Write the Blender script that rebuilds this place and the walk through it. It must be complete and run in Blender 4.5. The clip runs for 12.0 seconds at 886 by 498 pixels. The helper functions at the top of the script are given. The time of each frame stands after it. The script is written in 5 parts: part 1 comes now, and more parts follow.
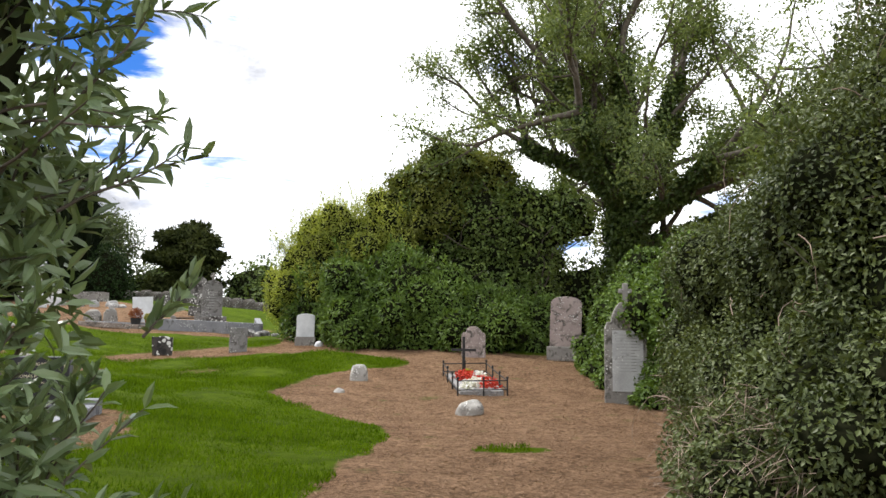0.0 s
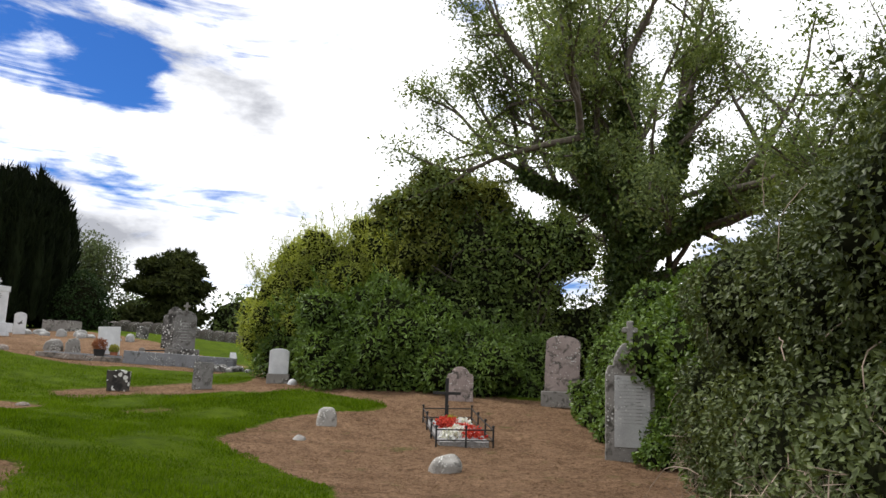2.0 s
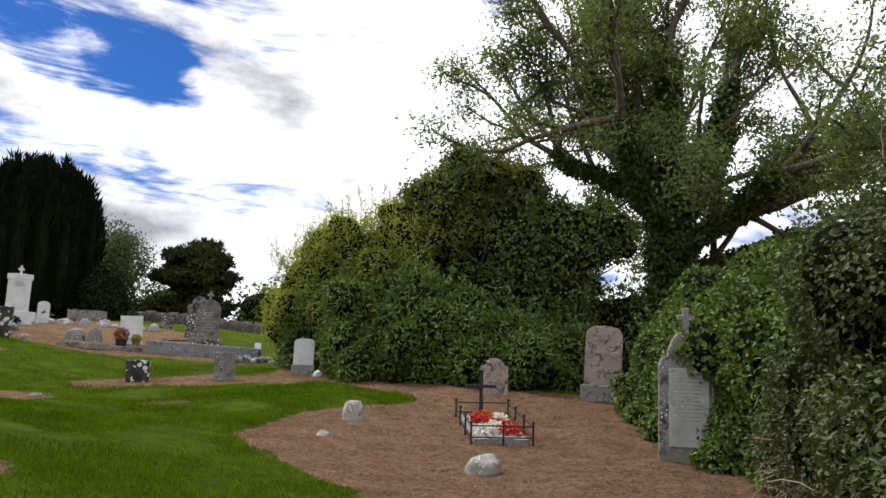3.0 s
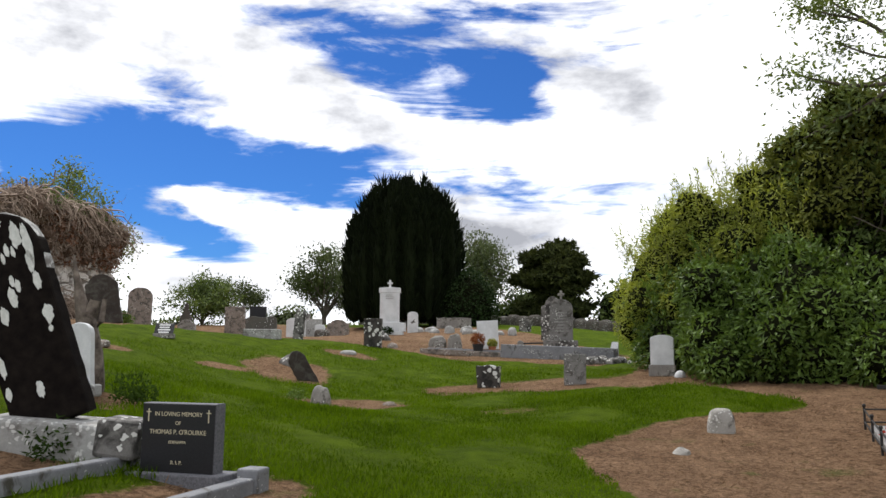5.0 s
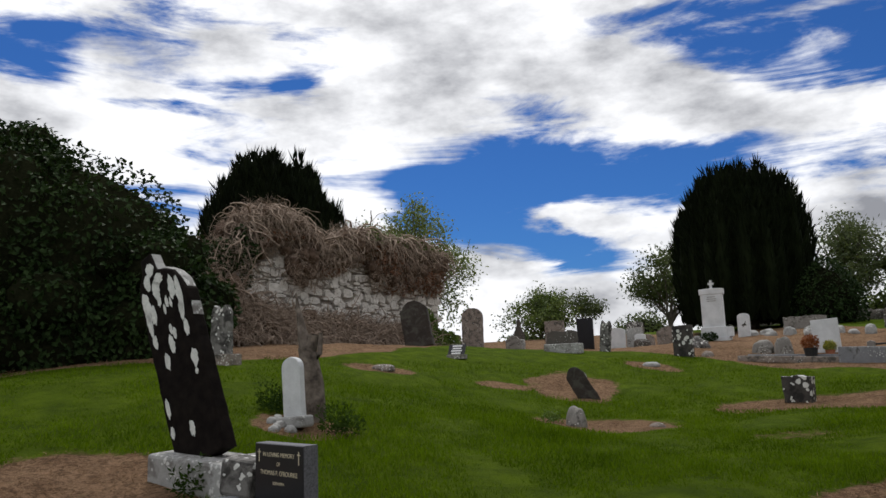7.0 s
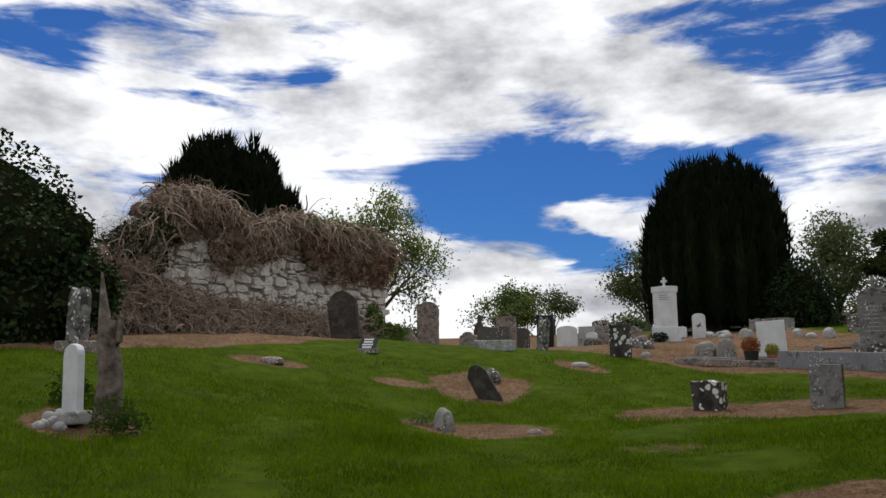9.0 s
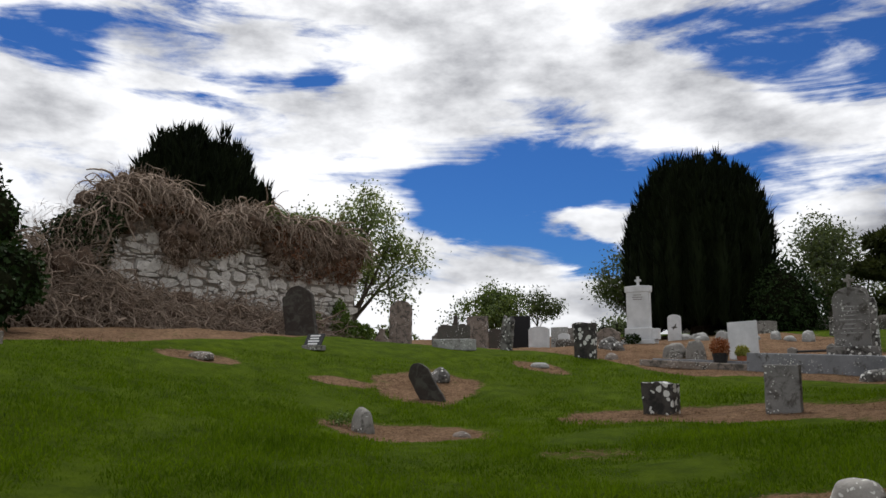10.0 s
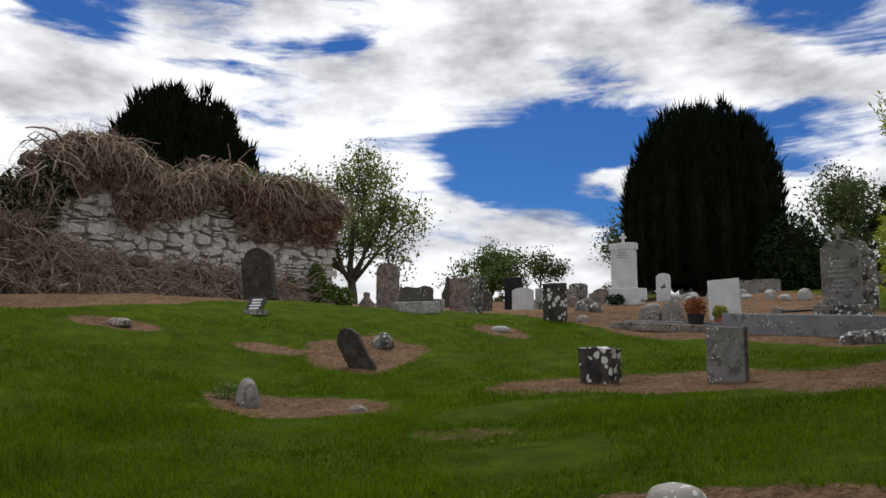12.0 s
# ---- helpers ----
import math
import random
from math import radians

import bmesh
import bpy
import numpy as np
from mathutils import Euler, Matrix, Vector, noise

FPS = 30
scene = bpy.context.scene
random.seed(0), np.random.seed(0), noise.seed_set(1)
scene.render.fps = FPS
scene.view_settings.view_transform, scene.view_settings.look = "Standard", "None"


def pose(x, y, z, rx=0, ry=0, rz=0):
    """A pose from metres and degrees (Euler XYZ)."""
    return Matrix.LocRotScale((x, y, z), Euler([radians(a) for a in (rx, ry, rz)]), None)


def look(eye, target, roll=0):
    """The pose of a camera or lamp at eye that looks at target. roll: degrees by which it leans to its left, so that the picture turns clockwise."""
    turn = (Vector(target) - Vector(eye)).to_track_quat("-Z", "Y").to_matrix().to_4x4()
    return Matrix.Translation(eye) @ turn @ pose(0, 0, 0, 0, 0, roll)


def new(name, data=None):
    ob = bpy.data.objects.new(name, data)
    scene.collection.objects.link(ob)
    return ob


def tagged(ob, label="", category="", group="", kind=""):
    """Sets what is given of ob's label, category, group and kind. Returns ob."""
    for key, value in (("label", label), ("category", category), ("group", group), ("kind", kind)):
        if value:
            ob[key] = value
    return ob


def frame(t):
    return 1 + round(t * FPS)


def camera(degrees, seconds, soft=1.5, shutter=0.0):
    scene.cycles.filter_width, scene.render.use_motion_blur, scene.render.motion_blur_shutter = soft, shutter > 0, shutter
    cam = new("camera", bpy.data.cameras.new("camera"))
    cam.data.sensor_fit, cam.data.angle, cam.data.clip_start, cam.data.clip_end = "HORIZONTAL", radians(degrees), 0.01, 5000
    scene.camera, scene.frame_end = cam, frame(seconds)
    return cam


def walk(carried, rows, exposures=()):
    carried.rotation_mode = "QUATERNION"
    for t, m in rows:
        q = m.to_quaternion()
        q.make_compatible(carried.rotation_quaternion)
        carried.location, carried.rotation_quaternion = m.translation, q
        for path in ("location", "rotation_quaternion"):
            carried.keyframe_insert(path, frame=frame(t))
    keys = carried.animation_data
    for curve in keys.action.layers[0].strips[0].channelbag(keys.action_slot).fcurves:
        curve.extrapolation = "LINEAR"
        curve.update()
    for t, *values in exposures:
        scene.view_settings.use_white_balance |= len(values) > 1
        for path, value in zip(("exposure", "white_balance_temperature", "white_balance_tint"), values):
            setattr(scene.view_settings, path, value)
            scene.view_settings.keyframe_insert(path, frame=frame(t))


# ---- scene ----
cam = camera(60.0, 12.0)
EXPOSURES = [(0, 0.1), (1.5, -0.2), (2.7, -0.5), (4.5, -0.35), (5.2, -0.55), (6, -1.0), (9, -1.05), (12, -1.1)]
PATH = [
    (0, (1.212, -0.004, 1.274), (1.046, 1.975, 1.503), 0.8),
    (0.5, (1.322, 0.416, 1.257), (1.22, 2.398, 1.503), 0.9),
    (1, (1.389, 0.867, 1.313), (1.303, 2.846, 1.584), 1.5),
    (1.5, (1.386, 1.322, 1.33), (1.276, 3.295, 1.637), 2.1),
    (2, (1.416, 1.855, 1.327), (1.247, 3.82, 1.655), 2.1),
    (2.5, (1.296, 2.485, 1.3), (1.086, 4.448, 1.622), 2.3),
    (4.5, (1.1, 4.209, 1.335), (0.373, 6.057, 1.569), 1.0),
    (5, (1.001, 5.024, 1.373), (-0.103, 6.667, 1.653), 0.4),
    (5.5, (1.292, 5.66, 1.423), (-0.116, 7.042, 1.75), -0.6),
    (6, (1.624, 6.198, 1.489), (0.022, 7.349, 1.818), -1.5),
    (6.5, (1.929, 6.774, 1.568), (0.226, 7.773, 1.885), -2.6),
    (8.5, (2.014, 9.761, 1.455), (0.24, 10.631, 1.763), -0.7),
    (9, (1.891, 10.378, 1.495), (0.134, 11.285, 1.796), -0.4),
    (9.5, (1.679, 11.242, 1.417), (-0.072, 12.159, 1.727), 0.0),
    (10, (1.486, 11.938, 1.373), (-0.273, 12.838, 1.685), 0.3),
    (10.5, (1.366, 12.596, 1.376), (-0.41, 13.46, 1.693), 0.2),
    (11, (1.293, 13.189, 1.41), (-0.506, 14.006, 1.72), -0.1),
    (11.5, (1.174, 13.727, 1.402), (-0.646, 14.506, 1.682), -0.5),
    (12, (1.045, 14.23, 1.404), (-0.763, 15.057, 1.623), -0.2),
]
walk(cam, [(t, look(eye, target, roll)) for t, eye, target, roll in PATH], EXPOSURES)


# ---- world and light ----
SUN_ELEVATION, SUN_AZIMUTH = 60.0, 285.0   # degrees; azimuth from +y towards +x


def build_world():
    world = bpy.data.worlds.new("world")
    scene.world = world
    world.use_nodes = True
    nt = world.node_tree
    nt.nodes.clear()
    N, L = nt.nodes.new, nt.links.new
    out, bg = N("ShaderNodeOutputWorld"), N("ShaderNodeBackground")
    sky = N("ShaderNodeTexSky")
    sky.sky_type = "NISHITA"
    sky.sun_disc = False
    sky.sun_elevation, sky.sun_rotation = radians(SUN_ELEVATION), radians(SUN_AZIMUTH)
    sky.air_density, sky.dust_density, sky.ozone_density = 1.0, 0.3, 3.0
    deep = N("ShaderNodeMix")
    deep.data_type, deep.blend_type = "RGBA", "MULTIPLY"
    deep.inputs[0].default_value = 1.0
    deep.inputs[7].default_value = (0.33, 0.76, 1.45, 1)
    L(sky.outputs[0], deep.inputs[6])
    coord = N("ShaderNodeTexCoord")
    # large cloud masses, drawn out along the horizon
    mp = N("ShaderNodeMapping")
    mp.inputs["Scale"].default_value = (1.0, 1.0, 2.3)
    L(coord.outputs["Generated"], mp.inputs[0])
    n1 = N("ShaderNodeTexNoise")
    n1.inputs["Scale"].default_value, n1.inputs["Detail"].default_value = 3.3, 10.0
    n1.inputs["Roughness"].default_value, n1.inputs["Distortion"].default_value = 0.55, 0.15
    L(mp.outputs[0], n1.inputs["Vector"])
    cover = n1.outputs[0]
    # ragged outlines for the openings
    n3 = N("ShaderNodeTexNoise")
    n3.inputs["Scale"].default_value, n3.inputs["Detail"].default_value = 4.5, 9.0
    L(mp.outputs[0], n3.inputs["Vector"])
    wv = N("ShaderNodeVectorMath")
    wv.operation = "MULTIPLY_ADD"
    wv.inputs[1].default_value, wv.inputs[2].default_value = (0.22, 0.22, 0.13), (-0.11, -0.11, -0.065)
    L(n3.outputs[1], wv.inputs[0])
    bent = N("ShaderNodeVectorMath")
    bent.operation = "ADD"
    L(coord.outputs["Generated"], bent.inputs[0])
    L(wv.outputs[0], bent.inputs[1])
    # openings in the cloud cover: direction, half width, half height, strength
    for d, w, h, k in BLUE:
        squash = Vector((1 / w, 1 / w, 1 / h))
        flat = N("ShaderNodeVectorMath")
        flat.operation = "MULTIPLY"
        flat.inputs[1].default_value = squash
        L(bent.outputs[0], flat.inputs[0])
        dist = N("ShaderNodeVectorMath")
        dist.operation = "DISTANCE"
        dist.inputs[1].default_value = Vector(d).normalized() * squash
        L(flat.outputs[0], dist.inputs[0])
        fall = N("ShaderNodeMapRange")
        fall.interpolation_type = "SMOOTHSTEP"
        fall.inputs[1].default_value, fall.inputs[2].default_value = 0.35, 1.45
        fall.inputs[3].default_value, fall.inputs[4].default_value = k, 0.0
        L(dist.outputs["Value"], fall.inputs[0])
        sub = N("ShaderNodeMath")
        sub.operation = "SUBTRACT"
        L(cover, sub.inputs[0])
        L(fall.outputs[0], sub.inputs[1])
        cover = sub.outputs[0]
    # wisps drawn across the openings
    wisp_map = N("ShaderNodeMapping")
    wisp_map.inputs["Scale"].default_value = (1.0, 1.0, 5.0)
    wisp_map.inputs["Rotation"].default_value = (radians(9), radians(-7), 0)
    L(coord.outputs["Generated"], wisp_map.inputs[0])
    wisp = N("ShaderNodeTexNoise")
    wisp.inputs["Scale"].default_value, wisp.inputs["Detail"].default_value = 5.0, 9.0
    wisp.inputs["Roughness"].default_value, wisp.inputs["Distortion"].default_value = 0.62, 0.5
    L(wisp_map.outputs[0], wisp.inputs["Vector"])
    streak = N("ShaderNodeMath")
    streak.operation = "MULTIPLY_ADD"
    streak.inputs[1].default_value = 0.85
    L(wisp.outputs[0], streak.inputs[0])
    shift = N("ShaderNodeMath")
    shift.operation = "ADD"
    shift.inputs[1].default_value = -0.425
    L(cover, shift.inputs[0])
    L(shift.outputs[0], streak.inputs[2])
    cover = streak.outputs[0]
    mask = N("ShaderNodeMapRange")
    mask.interpolation_type = "SMOOTHSTEP"
    mask.inputs[1].default_value, mask.inputs[2].default_value = 0.23, 0.45
    L(cover, mask.inputs[0])
    # grey undersides inside the clouds
    n2 = N("ShaderNodeTexNoise")
    n2.inputs["Scale"].default_value, n2.inputs["Detail"].default_value = 4.4, 9.0
    n2.inputs["Roughness"].default_value = 0.58
    L(mp.outputs[0], n2.inputs["Vector"])
    shade = N("ShaderNodeValToRGB")
    e = shade.color_ramp.elements
    e[0].position, e[0].color = 0.30, (6.4, 6.6, 7.3, 1)
    e[1].position, e[1].color = 0.53, (22.0, 22.2, 22.8, 1)
    L(n2.outputs[0], shade.inputs[0])
    mix = N("ShaderNodeMix")
    mix.data_type = "RGBA"
    L(mask.outputs[0], mix.inputs[0])
    L(deep.outputs[2], mix.inputs[6])
    L(shade.outputs[0], mix.inputs[7])
    bg.inputs[1].default_value = SKY_STRENGTH
    L(mix.outputs[2], bg.inputs[0])
    L(bg.outputs[0], out.inputs[0])


BLUE = [((-0.80, 0.55, 0.238), 0.25, 0.055, 0.25), ((-0.865, 0.475, 0.185), 0.13, 0.050, 0.22), ((-0.795, 0.588, 0.148), 0.07, 0.022, 0.18), ((-0.64, 0.73, 0.225), 0.16, 0.030, 0.20),
        ((-0.79, 0.59, 0.184), 0.13, 0.016, -0.2), ((-0.60, 0.69, 0.395), 0.20, 0.035, 0.19), ((-0.55, 0.76, 0.345), 0.15, 0.045, 0.21), ((-0.50, 0.795, 0.325), 0.10, 0.035, 0.16),
        ((-0.653, 0.708, 0.269), 0.07, 0.014, 0.14), ((-0.926, -0.027, 0.376), 0.07, 0.050, 0.24), ((-0.915, 0.10, 0.390), 0.13, 0.035, 0.20), ((-0.935, 0.125, 0.328), 0.08, 0.018, 0.18),
        ((-0.88, 0.285, 0.380), 0.05, 0.020, 0.16), ((-0.763, 0.628, 0.152), 0.06, 0.025, 0.14), ((0.06, 0.986, 0.15), 0.08, 0.040, 0.24)]
SKY_STRENGTH = 0.10
build_world()

sun = new("sun", bpy.data.lights.new("sun", "SUN"))
sun.data.energy, sun.data.angle, sun.data.color = 3.7, radians(10), (1.0, 0.96, 0.9)
az, el = radians(SUN_AZIMUTH), radians(SUN_ELEVATION)
sun.matrix_world = look(Vector((math.sin(az) * math.cos(el), math.cos(az) * math.cos(el), math.sin(el))) * 60, (0, 0, 0))


# ---- materials ----
def material(name):
    m = bpy.data.materials.new(name)
    m.use_nodes = True
    nt = m.node_tree
    return m, nt, nt.nodes["Principled BSDF"], nt.nodes.new, nt.links.new


def noise_node(nt, scale, detail=6.0, rough=0.6, vector=None, distortion=0.0):
    n = nt.nodes.new("ShaderNodeTexNoise")
    n.inputs["Scale"].default_value, n.inputs["Detail"].default_value = scale, detail
    n.inputs["Roughness"].default_value, n.inputs["Distortion"].default_value = rough, distortion
    if vector is not None:
        nt.links.new(vector, n.inputs["Vector"])
    return n.outputs[0]


def ramp(nt, fac, *stops):
    r = nt.nodes.new("ShaderNodeValToRGB")
    r.color_ramp.elements[0].position, r.color_ramp.elements[0].color = stops[0][0], (*stops[0][1], 1)
    r.color_ramp.elements[1].position, r.color_ramp.elements[1].color = stops[-1][0], (*stops[-1][1], 1)
    for p, c in stops[1:-1]:
        r.color_ramp.elements.new(p).color = (*c, 1)
    nt.links.new(fac, r.inputs[0])
    return r.outputs[0]


def mix_colour(nt, fac, a, b, blend="MIX"):
    m = nt.nodes.new("ShaderNodeMix")
    m.data_type, m.blend_type = "RGBA", blend
    for socket, v in ((m.inputs[0], fac), (m.inputs[6], a), (m.inputs[7], b)):
        if isinstance(v, (int, float)):
            socket.default_value = v
        elif isinstance(v, tuple):
            socket.default_value = (*v, 1)
        else:
            nt.links.new(v, socket)
    return m.outputs[2]


def bump(nt, bsdf, height, strength, distance):
    b = nt.nodes.new("ShaderNodeBump")
    b.inputs["Strength"].default_value, b.inputs["Distance"].default_value = strength, distance
    nt.links.new(height, b.inputs["Height"])
    nt.links.new(b.outputs[0], bsdf.inputs["Normal"])


def position(nt):
    return nt.nodes.new("ShaderNodeTexCoord").outputs["Object"]


def stone(name, dark, light, lichen=0.0, lichen_colour=(0.62, 0.62, 0.58), lichen_size=20.0, stain=(0.06, 0.055, 0.045), stained=0.3, seed=0.0):
    """Weathered stone: mottled grain, dark stains and, where lichen > 0, pale round crusts."""
    m, nt, p, N, L = material(name)
    mp = N("ShaderNodeMapping")
    mp.inputs["Location"].default_value = (seed, seed * 1.7, seed * 0.6)
    L(position(nt), mp.inputs[0])
    v = mp.outputs[0]
    big, fine = noise_node(nt, 3.0, 5, 0.6, v), noise_node(nt, 45.0, 4, 0.7, v)
    c = mix_colour(nt, 0.35, ramp(nt, big, (0.3, dark), (0.7, light)), ramp(nt, fine, (0.3, dark), (0.7, light)))
    s = ramp(nt, noise_node(nt, 5.0, 7, 0.65, v, 0.6), (0.62 - stained * 0.4, (0, 0, 0)), (0.72 - stained * 0.3, (1, 1, 1)))
    c = mix_colour(nt, s, c, stain)
    if lichen:
        vo = N("ShaderNodeTexVoronoi")
        vo.inputs["Scale"].default_value = lichen_size
        warp = mix_colour(nt, 0.09, v, N("ShaderNodeTexNoise").outputs[1])
        L(warp, vo.inputs["Vector"])
        spot = N("ShaderNodeMath")
        spot.operation = "SUBTRACT"
        L(noise_node(nt, 2.2, 3, 0.5, v), spot.inputs[0])
        L(vo.outputs["Distance"], spot.inputs[1])
        k = 0.36 - lichen
        c = mix_colour(nt, ramp(nt, spot.outputs[0], (max(k, 0), (0, 0, 0)), (max(k, 0) + 0.05, (1, 1, 1))), c, lichen_colour)
    L(c, p.inputs["Base Color"])
    p.inputs["Roughness"].default_value = 0.88
    bump(nt, p, fine, 0.45, 0.012)
    return m


def leaf(name, shadow, mid, bright, gloss=0.45, through_light=0.25, shine=0.22):
    """Leaves that differ one from the next, with a little light coming through."""
    m, nt, p, N, L = material(name)
    geo = N("ShaderNodeNewGeometry")
    patch = noise_node(nt, 0.8, 3, 0.5, position(nt))
    one = mix_colour(nt, 0.45, ramp(nt, geo.outputs["Random Per Island"], (0.0, shadow), (0.5, mid), (1.0, bright)), ramp(nt, patch, (0.3, shadow), (0.7, bright)))
    L(one, p.inputs["Base Color"])
    p.inputs["Roughness"].default_value = gloss
    p.inputs["Specular IOR Level"].default_value = shine
    tr = N("ShaderNodeBsdfTranslucent")
    L(mix_colour(nt, 1.0, one, (1.25, 1.2, 0.5), "MULTIPLY"), tr.inputs[0])
    mx = N("ShaderNodeMixShader")
    mx.inputs[0].default_value = through_light
    L(p.outputs[0], mx.inputs[1])
    L(tr.outputs[0], mx.inputs[2])
    L(mx.outputs[0], nt.nodes["Material Output"].inputs[0])
    return m


def plain(name, a, b, scale=20.0, rough=0.8, metal=0.0, relief=0.3, shine=0.3):
    m, nt, p, N, L = material(name)
    f = noise_node(nt, scale, 5, 0.6, position(nt))
    L(ramp(nt, f, (0.3, a), (0.7, b)), p.inputs["Base Color"])
    p.inputs["Roughness"].default_value, p.inputs["Metallic"].default_value, p.inputs["Specular IOR Level"].default_value = rough, metal, shine
    bump(nt, p, f, relief, 0.01)
    return m


def ground_material():
    m, nt, p, N, L = material("ground_cover")
    at = N("ShaderNodeAttribute")
    at.attribute_name = "bare"
    pos = position(nt)
    edge = N("ShaderNodeMath")
    edge.operation = "ADD"
    wob = N("ShaderNodeMath")
    wob.operation = "MULTIPLY_ADD"
    wob.inputs[1].default_value, wob.inputs[2].default_value = 0.5, -0.25
    L(noise_node(nt, 4.5, 6, 0.65, pos), wob.inputs[0])
    L(at.outputs["Fac"], edge.inputs[0])
    L(wob.outputs[0], edge.inputs[1])
    bare = ramp(nt, edge.outputs[0], (0.44, (0, 0, 0)), (0.56, (1, 1, 1)))
    broad, fine = noise_node(nt, 0.7, 4, 0.55, pos), noise_node(nt, 28.0, 5, 0.7, pos)
    g = mix_colour(nt, 0.5, ramp(nt, broad, (0.3, (0.0502, 0.0860, 0.0027)), (0.7, (0.0842, 0.1281, 0.0045))), ramp(nt, fine, (0.3, (0.0376, 0.0690, 0.0018)), (0.7, (0.0986, 0.1452, 0.0054))))
    g = mix_colour(nt, 0.75, g, ramp(nt, noise_node(nt, 2.6, 6, 0.62, pos), (0.33, (0.45, 0.5, 0.4)), (0.66, (1.25, 1.2, 1.1))), "MULTIPLY")
    litter = noise_node(nt, 55.0, 6, 0.75, pos, 1.2)
    s = mix_colour(nt, 0.55, ramp(nt, noise_node(nt, 1.6, 6, 0.62, pos), (0.3, (0.15, 0.092, 0.050)), (0.68, (0.38, 0.250, 0.152))),
                   ramp(nt, litter, (0.38, (0.050, 0.029, 0.018)), (0.5, (0.22, 0.133, 0.084)), (0.68, (0.44, 0.29, 0.185))))
    scuff = ramp(nt, noise_node(nt, 9.0, 7, 0.7, pos, 1.5), (0.42, (0.42, 0.40, 0.38)), (0.56, (1.08, 1.06, 1.04)))
    s = mix_colour(nt, 0.85, s, scuff, "MULTIPLY")
    moss = ramp(nt, noise_node(nt, 2.1, 5, 0.6, pos), (0.60, (0, 0, 0)), (0.72, (0.55, 0.55, 0.55)))
    s = mix_colour(nt, moss, s, (0.09, 0.11, 0.03))
    L(mix_colour(nt, bare, g, s), p.inputs["Base Color"])
    p.inputs["Roughness"].default_value = 0.95
    p.inputs["Specular IOR Level"].default_value = 0.05
    bump(nt, p, litter, 0.9, 0.05)
    return m


GROUND = ground_material()
WEED = leaf("dark_weed_leaves", (0.012, 0.026, 0.006), (0.028, 0.055, 0.012), (0.055, 0.095, 0.022), 0.8, 0.35, 0.03)
GRASS = leaf("grass_blades", (0.0285, 0.0589, 0.0017), (0.0673, 0.1244, 0.0035), (0.1327, 0.2122, 0.0075), 0.8, 0.35, 0.03)
STRAW = leaf("dead_grass", (0.0680, 0.0399, 0.0255), (0.1870, 0.1165, 0.0731), (0.3230, 0.2167, 0.1403), 0.85, 0.1, 0.05)
IVY = leaf("ivy_leaves", (0.0176, 0.0282, 0.0067), (0.0503, 0.0708, 0.0211), (0.1473, 0.1788, 0.0650), 0.45, 0.2)
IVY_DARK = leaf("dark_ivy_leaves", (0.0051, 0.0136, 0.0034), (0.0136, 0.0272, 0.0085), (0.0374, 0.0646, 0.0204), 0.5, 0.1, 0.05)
LAUREL = leaf("laurel_leaves", (0.0298, 0.0559, 0.0184), (0.0952, 0.1487, 0.0638), (0.2295, 0.3060, 0.1530), 0.32, 0.25, 0.5)
HEDGE_GREEN = leaf("hedge_leaves", (0.0277, 0.0539, 0.0076), (0.0718, 0.1242, 0.0210), (0.1774, 0.2695, 0.0569), 0.4, 0.25)
WILLOW = leaf("willow_leaves", (0.1212, 0.1620, 0.0227), (0.2608, 0.3078, 0.0565), (0.4478, 0.4868, 0.1166), 0.5, 0.4)
OAK = leaf("dark_tree_leaves", (0.0235, 0.0433, 0.0090), (0.0677, 0.1109, 0.0239), (0.1949, 0.2599, 0.0650), 0.45, 0.2)
ASH = leaf("ash_leaves", (0.0360, 0.0600, 0.0156), (0.1020, 0.1464, 0.0420), (0.2460, 0.3060, 0.1140), 0.5, 0.35)
# Dark yew green taken almost to black, so the colour carries the backlit look.
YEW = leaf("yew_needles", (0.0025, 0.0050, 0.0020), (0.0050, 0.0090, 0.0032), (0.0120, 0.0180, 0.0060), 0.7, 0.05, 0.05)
CYPRESS = leaf("cypress_sprays", (0.016, 0.024, 0.008), (0.032, 0.043, 0.013), (0.065, 0.075, 0.022), 0.7, 0.1, 0.05)
OLIVE_LIT = leaf("sunlit_olive_leaves", (0.0450, 0.0620, 0.0100), (0.1150, 0.1400, 0.0260), (0.2300, 0.2500, 0.0550), 0.5, 0.35)
FAR_GREEN = leaf("far_leaves", (0.035, 0.055, 0.02), (0.065, 0.09, 0.036), (0.12, 0.15, 0.065), 0.6, 0.3)
# Near-black fill for bush cores: shade between the leaves put into the colour.
SHADE = plain("inner_shade", (0.005, 0.007, 0.003), (0.018, 0.019, 0.010), 14.0, 1.0, 0.0, 0.3, 0.0)
BARK = plain("bark", (0.05, 0.042, 0.032), (0.14, 0.12, 0.095), 9.0, 0.95, 0.0, 0.8)
DEAD_WOOD = plain("bleached_dead_wood", (0.03, 0.022, 0.017), (0.20, 0.165, 0.135), 7.0, 0.9, 0.0, 0.6)
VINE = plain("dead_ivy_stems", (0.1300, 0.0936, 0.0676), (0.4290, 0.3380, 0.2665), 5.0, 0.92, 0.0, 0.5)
# Stem brown darkened for the cores: shade among the stems put into colour.
VINE_SHADED = plain("dead_ivy_thatch", (0.0420, 0.0280, 0.0196), (0.1400, 0.0924, 0.0644), 12.0, 0.95, 0.0, 0.9)
RUBBLE = stone("wall_stone", (0.36, 0.335, 0.305), (0.66, 0.63, 0.585), 0.05, (0.66, 0.64, 0.6), 5.0, (0.13, 0.11, 0.095), 0.22)
